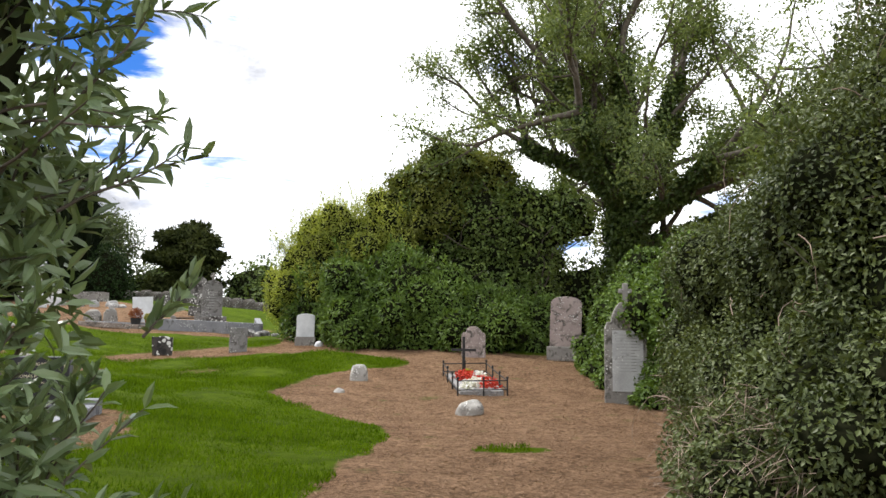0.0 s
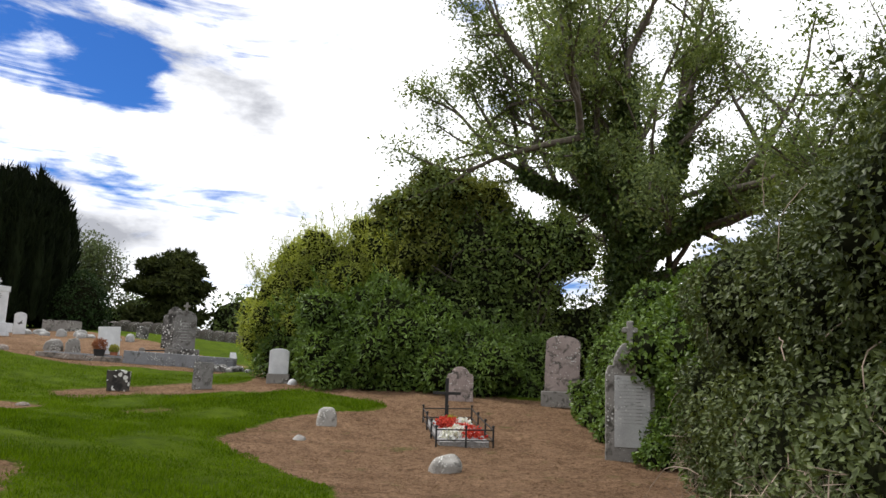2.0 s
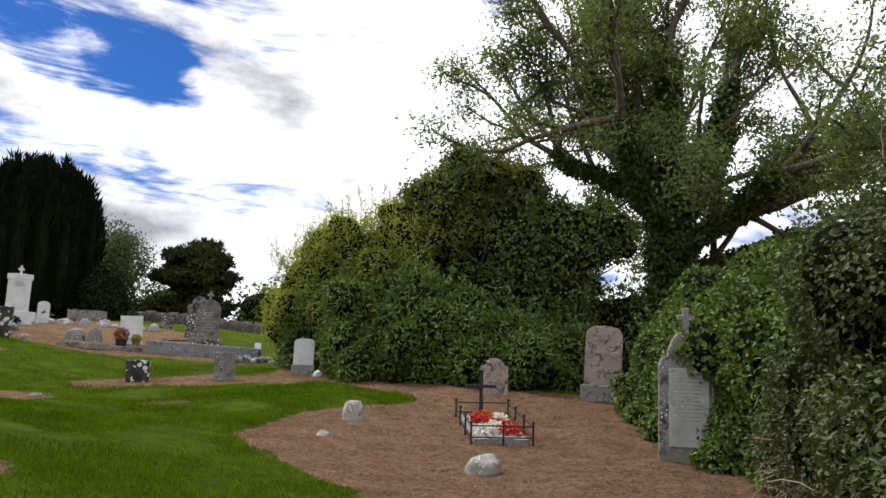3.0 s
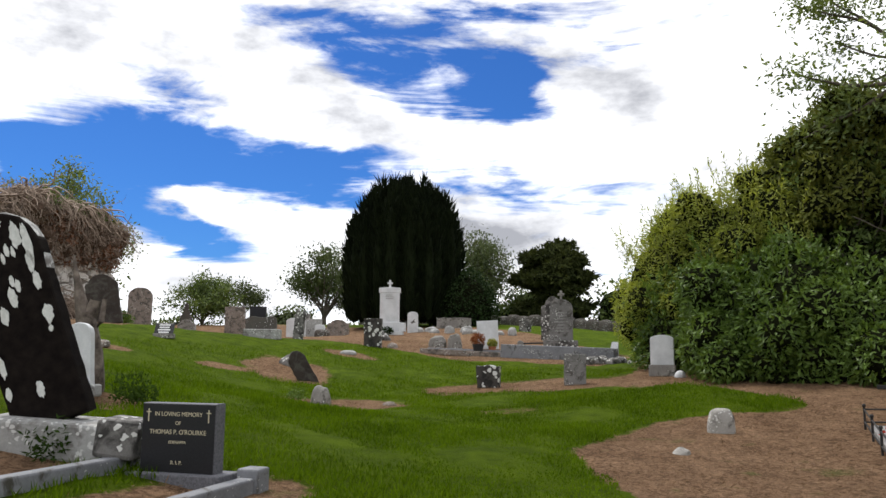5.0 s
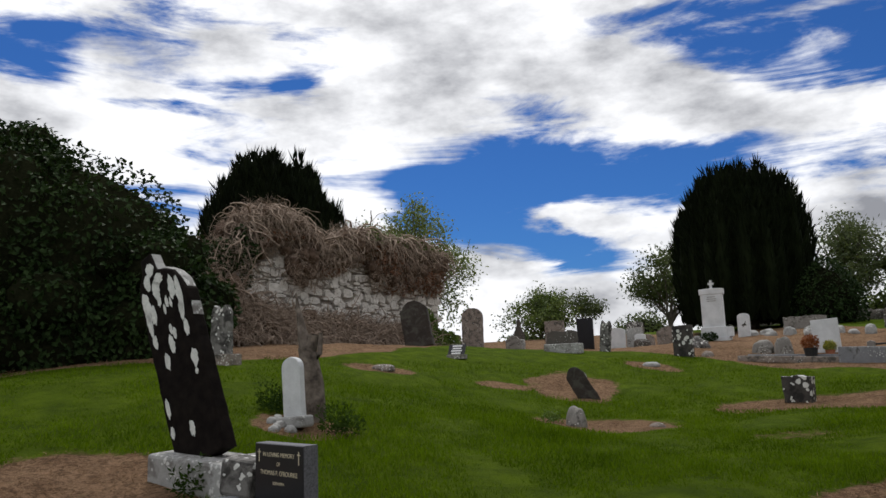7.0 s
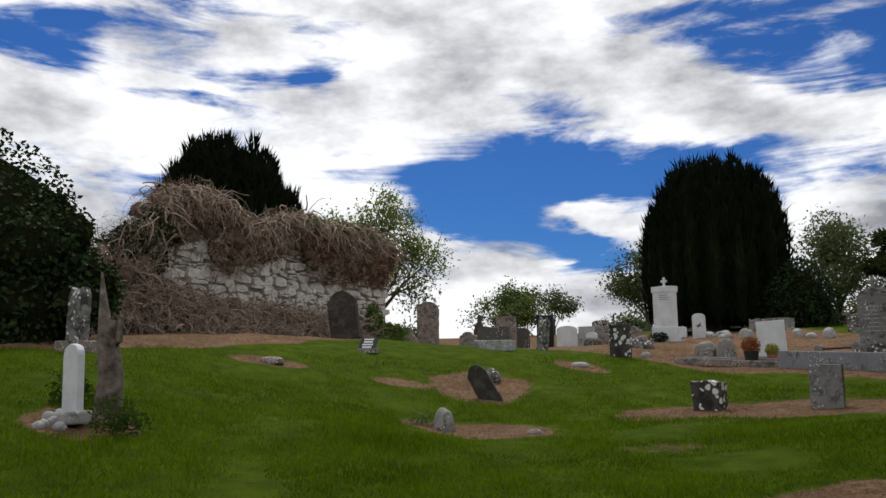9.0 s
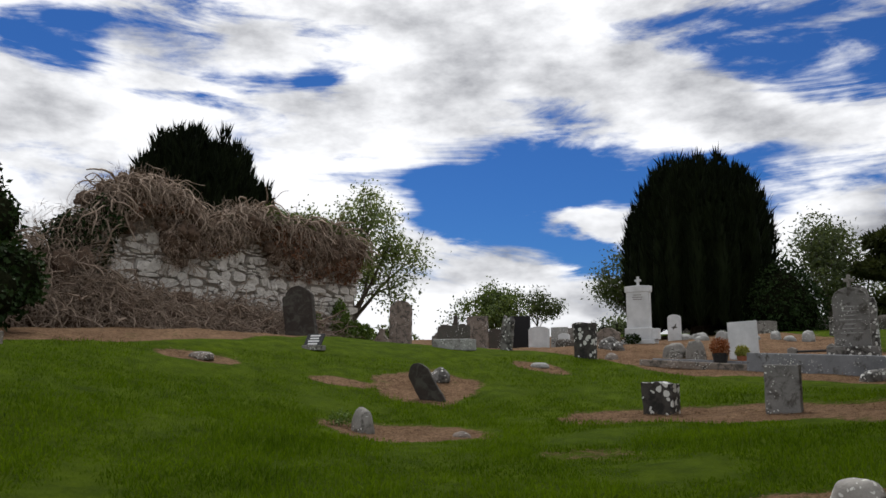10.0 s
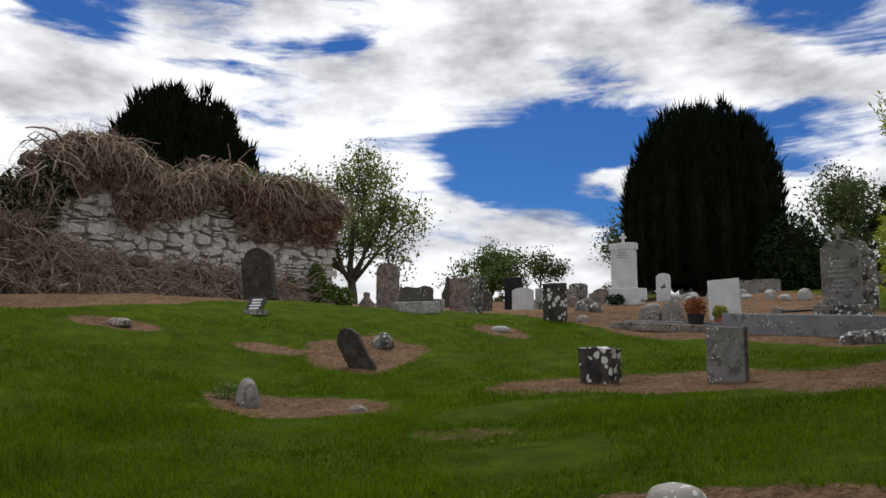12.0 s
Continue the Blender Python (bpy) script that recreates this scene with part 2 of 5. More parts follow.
MORTAR = plain("old_mortar", (0.12, 0.10, 0.085), (0.30, 0.27, 0.235), 14.0, 0.95, 0.0, 0.8)
GREY_STONE = stone("grey_limestone", (0.135, 0.125, 0.112), (0.30, 0.283, 0.258), 0.02, stained=0.3)
PINK_STONE = stone("pinkish_sandstone", (0.20, 0.155, 0.14), (0.37, 0.30, 0.275), 0.05, stained=0.3, seed=3.0)
BROWN_STONE = stone("brown_lichened_stone", (0.15, 0.12, 0.10), (0.29, 0.245, 0.21), 0.03, stained=0.35, seed=5.0)
DARK_STONE = stone("dark_mossy_stone", (0.0450, 0.0372, 0.0312), (0.0960, 0.0810, 0.0690), 0.03, stained=0.45, seed=8.0)
BLACK_LICHEN = stone("blackened_stone_with_white_lichen", (0.010, 0.008, 0.007), (0.035, 0.028, 0.024), 0.13, (0.56, 0.57, 0.55), 6.5, (0.006, 0.005, 0.005), 0.5, 2.0)
LICHEN_GREY = stone("lichen_crusted_stone", (0.10, 0.095, 0.09), (0.24, 0.23, 0.215), 0.17, (0.6, 0.6, 0.57), 11.0, (0.03, 0.028, 0.025), 0.45, 4.0)
PALE_STONE = stone("pale_lichened_plinth", (0.20, 0.20, 0.19), (0.40, 0.40, 0.385), 0.12, (0.52, 0.52, 0.50), 18.0, (0.14, 0.13, 0.12), 0.25, 6.0)
WHITE_STONE = stone("white_marble", (0.46, 0.47, 0.48), (0.68, 0.69, 0.70), 0.0, stained=-0.1, stain=(0.4, 0.4, 0.39), seed=7.0)
CONCRETE = stone("grey_kerb_concrete", (0.13, 0.135, 0.148), (0.25, 0.255, 0.27), 0.015, stained=0.15, seed=9.0)
ALGAE_BLACK = plain("algae_blackened_stone", (0.004, 0.003, 0.003), (0.014, 0.011, 0.009), 11.0, 0.9, 0.0, 0.8, 0.06)
BLACK_GRANITE = plain("polished_black_granite", (0.010, 0.010, 0.012), (0.022, 0.022, 0.025), 90.0, 0.3, 0.0, 0.0, 0.3)
GREY_GRANITE = plain("rough_grey_granite_edge", (0.07, 0.07, 0.08), (0.17, 0.17, 0.185), 60.0, 0.7)
GILT = plain("gilt_lettering", (0.50, 0.44, 0.30), (0.62, 0.56, 0.40), 30.0, 0.5)
SILVER = plain("white_lettering", (0.6, 0.6, 0.6), (0.72, 0.72, 0.72), 30.0, 0.6)
IRON = plain("black_painted_iron", (0.012, 0.012, 0.013), (0.03, 0.028, 0.027), 25.0, 0.55)
GRAVEL = plain("grave_chippings", (0.15, 0.145, 0.14), (0.38, 0.37, 0.36), 40.0, 0.9, 0.0, 1.0)
RED_PETAL = leaf("red_petals", (0.30, 0.02, 0.015), (0.50, 0.04, 0.025), (0.65, 0.09, 0.06), 0.6, 0.2)
WHITE_PETAL = leaf("white_petals", (0.55, 0.55, 0.56), (0.7, 0.7, 0.72), (0.82, 0.82, 0.83), 0.6, 0.2)
RUST_PLANT = leaf("russet_foliage", (0.13, 0.035, 0.010), (0.22, 0.065, 0.018), (0.32, 0.11, 0.035), 0.7, 0.2)
YELLOW_PETAL = leaf("yellow_green_foliage", (0.12, 0.16, 0.03), (0.24, 0.26, 0.05), (0.45, 0.40, 0.08), 0.6, 0.2)
TERRACOTTA = plain("terracotta", (0.28, 0.10, 0.05), (0.38, 0.15, 0.08), 20.0, 0.8)
BLACK_POT = plain("black_plastic_pot", (0.012, 0.012, 0.013), (0.03, 0.03, 0.032), 20.0, 0.5)


# ---- mesh tools ----
rng = np.random.default_rng(11)


def put(ob, parent):
    if parent is not None:
        ob.parent = parent
    return ob


def mesh_of(name, verts, faces, mat, smooth=False):
    me = bpy.data.meshes.new(name)
    verts, faces = np.asarray(verts, dtype=np.float32), np.asarray(faces, dtype=np.int32)
    me.vertices.add(len(verts))
    me.vertices.foreach_set("co", verts.ravel())
    k = faces.shape[1]
    me.loops.add(faces.size)
    me.loops.foreach_set("vertex_index", faces.ravel())
    me.polygons.add(len(faces))
    me.polygons.foreach_set("loop_start", np.arange(0, faces.size, k, dtype=np.int32))
    me.polygons.foreach_set("use_smooth", np.full(len(faces), smooth))
    me.update(calc_edges=True)
    me.validate()
    me.materials.append(mat)
    return me


def part(name, bm, mat, parent=None, label="", smooth=False):
    """Links a bmesh as one mesh object, under its thing if one is given."""
    me = bpy.data.meshes.new(name)
    bmesh.ops.recalc_face_normals(bm, faces=bm.faces)
    bm.to_mesh(me)
    bm.free()
    me.materials.append(mat)
    for f in me.polygons:
        f.use_smooth = smooth
    return tagged(put(new(name, me), parent), label)


def np_part(name, verts, faces, mat, parent=None, label="", smooth=False):
    return tagged(put(new(name, mesh_of(name, verts, faces, mat, smooth)), parent), label)


def thing(name, m, label, category, group=""):
    ob = new(name)
    ob.matrix_world = m
    ob.empty_display_size = 0.2
    return tagged(ob, label, category, group)


def unit(v):
    return v / np.maximum(np.linalg.norm(v, axis=-1, keepdims=True), 1e-9)


def waves(p, scale, seed=0):
    """Smooth lumpy noise of about -1 to 1."""
    r = np.random.default_rng(seed + 100)
    k, ph = r.normal(size=(7, 3)) * scale, r.uniform(0, 6.28, 7)
    return np.sin(p @ k.T + ph).mean(-1) * 1.9


def leaf_mesh(name, at, out, length, width, mat, parent=None, droop=0.25, spread=0.8, fold=0.22, label="", fine=False, axis=None):
    """Many leaves as one mesh: at, outward ways, lengths and widths."""
    n = len(at)
    length, width = np.broadcast_to(length, n)[:, None], np.broadcast_to(width, n)[:, None]
    if axis is None:
        axis = unit(out * 0.6 + rng.normal(size=(n, 3)) * spread + np.array([0, 0, -droop]))
    face = unit(out + rng.normal(size=(n, 3)) * 0.45 + np.array([0, 0, 0.3]))
    side = unit(np.cross(axis, face))
    nor = np.cross(side, axis)
    if fine:
        base, tip = at, at + axis * length - nor * length * 0.08
        m1, m2 = at + axis * length * 0.3, at + axis * length * 0.68
        vs = [base]
        for m, w in ((m1, 0.5), (m2, 0.42)):
            vs += [m - side * width * w + nor * width * fold, m, m + side * width * w + nor * width * fold]
        vs.append(tip)
        v = np.stack(vs, 1).reshape(-1, 3)
        t = np.array([[0, 2, 1], [0, 3, 2], [1, 2, 5], [1, 5, 4], [2, 3, 6], [2, 6, 5], [4, 5, 7], [5, 6, 7]])
        f = (t[None] + np.arange(n)[:, None, None] * 8).reshape(-1, 3)
    else:
        mid = at + axis * length * 0.45
        v = np.stack([at, mid - side * width * 0.5 + nor * width * fold, at + axis * length, mid + side * width * 0.5 + nor * width * fold], 1).reshape(-1, 3)
        t = np.array([[0, 2, 1], [0, 3, 2]])
        f = (t[None] + np.arange(n)[:, None, None] * 4).reshape(-1, 3)
    return np_part(name, v, f, mat, parent, label)


def tube_mesh(name, lines, mat, parent=None, sides=5, label="", smooth=True):
    """Tapered tubes along lines: each is points, first radius, last radius."""
    V, F, start = [], [], 0
    a = np.arange(sides) * 2 * np.pi / sides
    for pts, r0, r1 in lines:
        pts = np.asarray(pts, float)
        k = len(pts)
        d = unit(np.gradient(pts, axis=0))
        ref = np.where(np.abs(d[:, 2:3]) > 0.9, np.array([[1.0, 0, 0]]), np.array([[0, 0, 1.0]]))
        s = unit(np.cross(d, ref))
        u = np.cross(s, d)
        r = np.linspace(r0, r1, k)[:, None, None]
        ring = pts[:, None] + (s[:, None] * np.cos(a)[None, :, None] + u[:, None] * np.sin(a)[None, :, None]) * r
        V.append(ring.reshape(-1, 3))
        i = np.arange(k - 1)[:, None] * sides + np.arange(sides)[None]
        j = np.arange(k - 1)[:, None] * sides + (np.arange(sides)[None] + 1) % sides
        F.append(np.stack([i, j, j + sides, i + sides], -1).reshape(-1, 4) + start)
        start += k * sides
    return np_part(name, np.concatenate(V), np.concatenate(F), mat, parent, label, smooth)


def ball_template(level):
    bm = bmesh.new()
    bmesh.ops.create_icosphere(bm, subdivisions=level, radius=1)
    v = np.array([x.co[:] for x in bm.verts])
    f = np.array([[q.index for q in x.verts] for x in bm.faces])
    bm.free()
    return v, f


BALL = ball_template(4)
SMALL_BALL = ball_template(3)


def surface(blobs, way, which, lump, seed):
    c, r = blobs[which, :3], blobs[which, 3:6]
    return c + way * r * (1 + lump * waves(way * 2.2 + c * 0.7, 1.6, seed))[:, None]


def shell(blobs, n, lump=0.22, depth=0.22, seed=0, over=1.06):
    """Places spread over the joined outside of lumpy ellipsoids, with outward ways."""
    blobs = np.asarray(blobs, float)
    area = (blobs[:, 3] * blobs[:, 4] + blobs[:, 4] * blobs[:, 5] + blobs[:, 3] * blobs[:, 5])
    which = rng.choice(len(blobs), n, p=area / area.sum())
    way = unit(rng.normal(size=(n, 3)))
    p = surface(blobs, way, which, lump, seed)
    c, r = blobs[which, :3], blobs[which, 3:6]
    p = c + (p - c) * (over - depth * rng.random(n) ** 2)[:, None]
    keep = np.ones(n, bool)
    for i in range(len(blobs)):
        q = (p - blobs[i, :3]) / blobs[i, 3:6]
        keep &= (which == i) | ((q ** 2).sum(-1) > 0.72)
    keep &= p[:, 2] > height(p[:, 0], p[:, 1]) + 0.02
    out = unit((p - c) / r)
    return p[keep], out[keep]


def clumped(blobs, k, size, seed):
    """The blobs with smaller clumps budding all over them."""
    r = np.random.default_rng(seed)
    blobs = np.asarray(blobs, float)
    extra = []
    for b in blobs:
        for _ in range(k):
            way = unit(r.normal(size=3))
            s = size * r.uniform(0.6, 1.3)
            extra.append((*(b[:3] + way * b[3:6] * 0.92), *(b[3:6] * 0.25 + s * 0.75) * np.array([1, 1, 0.85]) * r.uniform(0.7, 1.0)))
    return np.concatenate([blobs * np.array([1, 1, 1, 0.94, 0.94, 0.94]), np.array(extra)])


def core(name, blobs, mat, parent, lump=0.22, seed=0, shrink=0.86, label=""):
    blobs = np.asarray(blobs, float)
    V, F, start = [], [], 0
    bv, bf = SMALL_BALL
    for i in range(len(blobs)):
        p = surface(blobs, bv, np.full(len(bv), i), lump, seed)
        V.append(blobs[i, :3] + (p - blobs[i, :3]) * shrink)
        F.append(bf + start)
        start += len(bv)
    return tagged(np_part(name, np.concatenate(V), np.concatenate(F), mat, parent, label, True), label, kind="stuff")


# ---- the lie of the land ----
HILLS = [(-24, 10, 6, 0.1),
         (-24, 17, 6, -0.39),
         (-24, 24, 6, -0.57),
         (-24, 31, 6, -0.51),
         (-18, 3, 6, -0.26),
         (-18, 10, 6, -0.04),
         (-18, 17, 6, 0.49),
         (-18, 24, 6, -0.1),
         (-18, 31, 6, -0.05),
         (-12, 3, 6, -0.28),
         (-12, 10, 6, 0.34),
         (-12, 17, 6, -1.07),
         (-12, 24, 6, -0.48),
         (-12, 31, 6, 0.07),
         (-6, 3, 6, -0.14),
         (-6, 10, 6, -0.23),
         (-6, 17, 6, -0.18),
         (-6, 24, 6, -0.02),
         (-6, 31, 6, -0.18),
         (0, 10, 6, -0.22),
         (0, 17, 6, -0.23),
         (0, 24, 6, 0.34),
         (0, 31, 6, 0.32),
         (1, 20, 4, 0.11)]


def height(x, y):
    x, y = np.clip(np.asarray(x, float), -90, 90), np.clip(np.asarray(y, float), -25, 70)
    h = 0.99 - 0.2 * 6 * np.tanh((x + 9) / 9) + 0.57 * y / 20
    for cx, cy, w, k in HILLS:
        h = h + k * np.exp(-((x - cx) ** 2 + (y - cy) ** 2) / w ** 2)
    return h


def spot(x, y, dx, dy, a, b, px, py):
    """1 inside an ellipse turned along (dx, dy), falling to 0 outside it."""
    n = math.hypot(dx, dy)
    u, v = ((px - x) * dx + (py - y) * dy) / n / a, (-(px - x) * dy + (py - y) * dx) / n / b
    return np.clip(1.5 - np.hypot(u, v), 0, 1)


def bare_ground(px, py):
    """How bare the ground is, 0 (grass) to 1 (soil and dead litter)."""
    px, py = np.asarray(px, float), np.asarray(py, float)
    edge = np.interp(py, [-5, 4.6, 5.4, 6.4, 9.7, 11.3, 12.9, 14.3, 15.2, 17.4, 18.8, 19.4, 20.6, 21.7, 23, 26, 40],
                     [-5, -5, -0.7, -0.45, -0.2, -0.7, -2.2, -3.2, -3.45, -3.1, -1.7, -1.2, -2.4, -3.9, -5.6, -6.5, -6.5])
    b = np.clip(0.5 + (px - edge) / 0.7, 0, 1)
    upper = np.interp(px, [-60, -19, -18, -16, -14, -12.2, -10, -7.5, -7.2, -6], [22.8, 23.0, 23.4, 24.2, 24.7, 24.5, 25.4, 25.6, 32, 60])
    top = np.interp(px, [-60, -20, -14, -9, -7], [36, 36, 33, 29.6, 27])
    b = np.maximum(b, np.clip(0.5 + np.minimum(py - upper, (top - py) * 0.5) / 0.7, 0, 1))
    foot = np.interp(py, [-5, 7, 10, 12.9, 15.7, 19.5, 26], [-14.9, -14.6, -14.4, -15.2, -16.9, -19.0, -23])
    b = np.maximum(b, np.clip(0.5 + (foot - px) / 0.9, 0, 1) * (py < 23))
    for s in ((-6.5, 8.1, 1, 0.3, 1.7, 1.15), (-3.9, 8.6, 0.3, -1, 1.5, 0.8), (-8.5, 10.8, 1, 0.4, 0.85, 0.55), (-7.6, 21.35, 0.85, 0.5, 2.5, 1.0),
              (-4.9, 22.7, 1, 0.8, 1.9, 1.3), (-13.1, 19.1, 1, -0.6, 1.5, 1.0), (-9.2, 16.7, 0.4, 0.9, 1.3, 0.85), (-13.4, 17.2, 0.4, 0.9, 0.7, 0.34),
              (-14.5, 14.7, 0.5, 0.9, 0.75, 0.55), (-14.1, 22.6, 1, 0.2, 0.9, 0.4), (-9.5, 28.4, 1, 0.3, 2.2, 1.0)):
        b = np.maximum(b, spot(*s, px, py))
    q = np.stack([px, py, px * 0], -1)
    b = np.clip(b + 0.22 * waves(q, 2.2, 31) * (b > 0.02) * (b < 0.98), 0, 1)
    b = np.maximum(b, 0.455 * spot(-6.0, 17.7, 0.8, 0.6, 1.2, 0.7, px, py))
    for s in ((1.3, 9.4, 1, 0.3, 0.55, 0.3), (1.0, 5.6, 0.2, 1, 0.3, 0.7), (2.0, 22.2, 1, 0.1, 1.1, 0.6)):
        b = b - 0.75 * spot(*s, px, py)
    return np.clip(b, 0, 1)


def build_ground():
    def axis(lo, hi, step):
        far = [3, 7, 13, 22, 36, 60, 100, 180, 340, 650, 1200]
        return np.concatenate([[lo - f for f in reversed(far)], np.arange(lo, hi + step / 2, step), [hi + f for f in far]])
    xs, ys = axis(-25, 9, 0.15), axis(-3, 36, 0.15)
    X, Y = np.meshgrid(xs, ys)
    P = np.stack([X, Y, np.zeros_like(X)], -1).reshape(-1, 3)
    near = (np.abs(P[:, 0] + 8) < 25) & (np.abs(P[:, 1] - 16) < 28)
    b = bare_ground(P[:, 0], P[:, 1])
    P[:, 2] = height(P[:, 0], P[:, 1]) + near * (0.03 * waves(P, 1.6, 1) + 0.013 * waves(P, 6.0, 2) - 0.02 * b)
    w, h = len(xs), len(ys)
    i = (np.arange(h - 1)[:, None] * w + np.arange(w - 1)[None]).ravel()
    ob = np_part("ground", P, np.stack([i, i + 1, i + w + 1, i + w], -1), GROUND, smooth=True)
    at = ob.data.attributes.new("bare", "FLOAT", "POINT")
    at.data.foreach_set("value", b.astype(np.float32))
    return tagged(ob, "sloping churchyard lawn with bare patches of brown litter", "ground", kind="structure")


ground = build_ground()


def top_of(x, y, sink=0.03):
    return float(height(x, y)) - sink


# ---- headstones ----
def outline(kind, w, h):
    """Half outlines of headstones, from the foot up: x, z."""
    if kind == "round":
        r = w / 2
        return [(r, 0), (r, h - r * 0.8)] + [(r * math.cos(a), h - r * 0.8 + r * 0.8 * math.sin(a)) for a in np.linspace(0.2, math.pi / 2, 7)]
    if kind == "segment":
        return [(w / 2, 0), (w / 2, h * 0.86)] + [(w / 2 * math.cos(a), h * 0.86 + h * 0.14 * math.sin(a)) for a in np.linspace(0.25, math.pi / 2, 6)]
    if kind == "shoulder":
        r = w * 0.33
        return [(w / 2, 0), (w / 2, h * 0.74), (w * 0.44, h * 0.80), (w * 0.34, h * 0.80)] + [(r * math.cos(a), h * 0.80 + (h * 0.20) * math.sin(a)) for a in np.linspace(0.3, math.pi / 2, 6)]
    if kind == "ogee":
        return [(w / 2, 0), (w / 2, h * 0.78), (w * 0.46, h * 0.84), (w * 0.38, h * 0.86), (w * 0.34, h * 0.90), (w * 0.24, h * 0.95), (w * 0.12, h * 0.99), (0.0, h)]
    if kind == "point":
        return [(w / 2, 0), (w / 2, h * 0.45), (w * 0.3, h * 0.6), (w * 0.16, h * 0.75), (w * 0.14, h * 0.96), (0, h)]
    if kind == "worn":
        return None
    if kind == "gable":
        return [(w / 2, 0), (w / 2, h * 0.86), (0.0, h)]
    if kind == "broken":
        return [(w / 2, 0), (w * 0.48, h * 0.85), (w * 0.3, h), (w * 0.08, h * 0.9), (0, h * 0.93)]
    return [(w / 2, 0), (w / 2, h), (0.0, h)]


def slab(kind, w, h, t, rough=0.0, bevel=0.012, seed=0):
    """A standing slab with its front towards -y and its foot at z = 0."""
    half = outline(kind, w, h)
    if half is None:
        pts = [(x * w, z * h) for x, z in ((0.5, 0), (0.5, 0.73), (0.43, 0.80), (0.32, 0.85), (0.16, 0.89), (0.0, 0.905), (-0.05, 0.95), (-0.08, 1.0), (-0.30, 1.0), (-0.33, 0.93), (-0.44, 0.89), (-0.5, 0.83), (-0.5, 0))]
    else:
        pts = half + [(-x, z) for x, z in reversed(half) if x > 1e-6]
    if rough:
        # worn outlines: cut the long edges up and push them about
        r = random.Random(seed)
        more = []
        for (x0, z0), (x1, z1) in zip(pts, pts[1:] + pts[:1]):
            k = max(1, int(math.hypot(x1 - x0, z1 - z0) / 0.09))
            more += [(x0 + (x1 - x0) * i / k, z0 + (z1 - z0) * i / k) for i in range(k)]
        pts = [(x + r.uniform(-1, 1) * rough, z + (r.uniform(-1, 1) * rough if z > 0.02 else 0)) for x, z in more]
    bm = bmesh.new()
    f = bm.faces.new([bm.verts.new((x, -t / 2, z)) for x, z in pts])
    ext = bmesh.ops.extrude_face_region(bm, geom=[f])
    bmesh.ops.translate(bm, verts=[v for v in ext["geom"] if isinstance(v, bmesh.types.BMVert)], vec=(0, t, 0))
    bmesh.ops.recalc_face_normals(bm, faces=bm.faces)
    rim = [e for e in bm.edges if len(e.link_faces) == 2 and e.calc_face_angle(0) > 0.6 and (abs(e.verts[0].co.y - e.verts[1].co.y) < 1e-4)]
    if bevel:
        bmesh.ops.bevel(bm, geom=rim, offset=bevel, segments=2, affect="EDGES", profile=0.5)
    return bm


def box(w, d, h, bevel=0.015, at=(0, 0, 0)):
    bm = bmesh.new()
    bmesh.ops.create_cube(bm, size=1)
    bmesh.ops.scale(bm, vec=(w, d, h), verts=bm.verts)
    bmesh.ops.translate(bm, vec=(at[0], at[1], at[2] + h / 2), verts=bm.verts)
    if bevel:
        bmesh.ops.bevel(bm, geom=list(bm.edges), offset=bevel, segments=2, affect="EDGES", profile=0.5)
    return bm


def lump(w, d, h, seed, level=3, rough=0.18, angular=0.0):
    """A rounded or angular boulder that sits on z = 0."""
    v, f = BALL if level == 4 else SMALL_BALL
    p = v * (1 + rough * waves(v, 1.7, seed) + rough * 0.4 * waves(v, 4.5, seed + 1))[:, None]
    if angular:
        p = np.sign(p) * np.abs(p) ** (1 - angular)
    p[:, 2] = np.maximum(p[:, 2], -0.25)
    p = p * np.array([w / 2, d / 2, h / 1.1])
    return p, f


def boulder(name, x, y, w, d, h, mat, label, seed, turn=0.0, rough=0.18, angular=0.0, group="", category="stone"):
    p, f = lump(w, d, h, seed, 4, rough, angular)
    ob = np_part(name, p, f, mat, smooth=True)
    ob.matrix_world = pose(x, y, top_of(x, y, 0.02), 0, 0, turn)
    return tagged(ob, label, category, group)


def headstone(x, y, w, h, kind, mat, label, t=0.12, turn=20.0, lean=0.0, back=0.0, rough=0.0, seed=0, group="", plinth=None, sink=0.05, name="headstone"):
    """A headstone of one stone, with a plinth under it where one is given (width, depth, height, material)."""
    m = pose(x, y, top_of(x, y, sink), 0, 0, turn)
    if plinth is None:
        ob = part(name, slab(kind, w, h + sink, t, rough, 0.012, seed), mat)
        ob.matrix_world = m @ pose(0, 0, 0, back, lean, 0)
        return tagged(ob, label, "headstone", group)
    root = thing(name, m, label, "headstone", group)
    part("plinth", box(plinth[0], plinth[1], plinth[2] + sink, 0.02), plinth[3], root)
    s = part("slab", slab(kind, w, h - plinth[2], t, rough, 0.012, seed), mat, root)
    s.matrix_local = pose(0, 0, plinth[2] + sink - 0.004, back, lean, 0)
    return root


# ---- the ruined wall under its dead ivy ----
WALL_MID, WALL_WAY, WALL_OUT = Vector((-23.55, 17.63, 0)), Vector((-0.41, 0.912, 0)), Vector((0.912, 0.41, 0))
WALL_TURN = math.degrees(math.atan2(WALL_WAY.y, WALL_WAY.x))   # along the wall; its face looks to local -y


def on_wall(s, out, z):
    """A place s metres along the wall, out metres in front of its face."""
    p = WALL_MID + WALL_WAY * s + WALL_OUT * out
    return np.array([p.x, p.y, z])


def wall_top(s):
    return np.interp(s, [-9, -7, -5.4, -4.4, -3.2, -1.6, -0.6, 0.3, 1.6, 3.5, 4.9], [3.9, 4.3, 4.9, 5.9, 6.2, 5.5, 5.9, 6.1, 6.0, 6.0, 5.5])


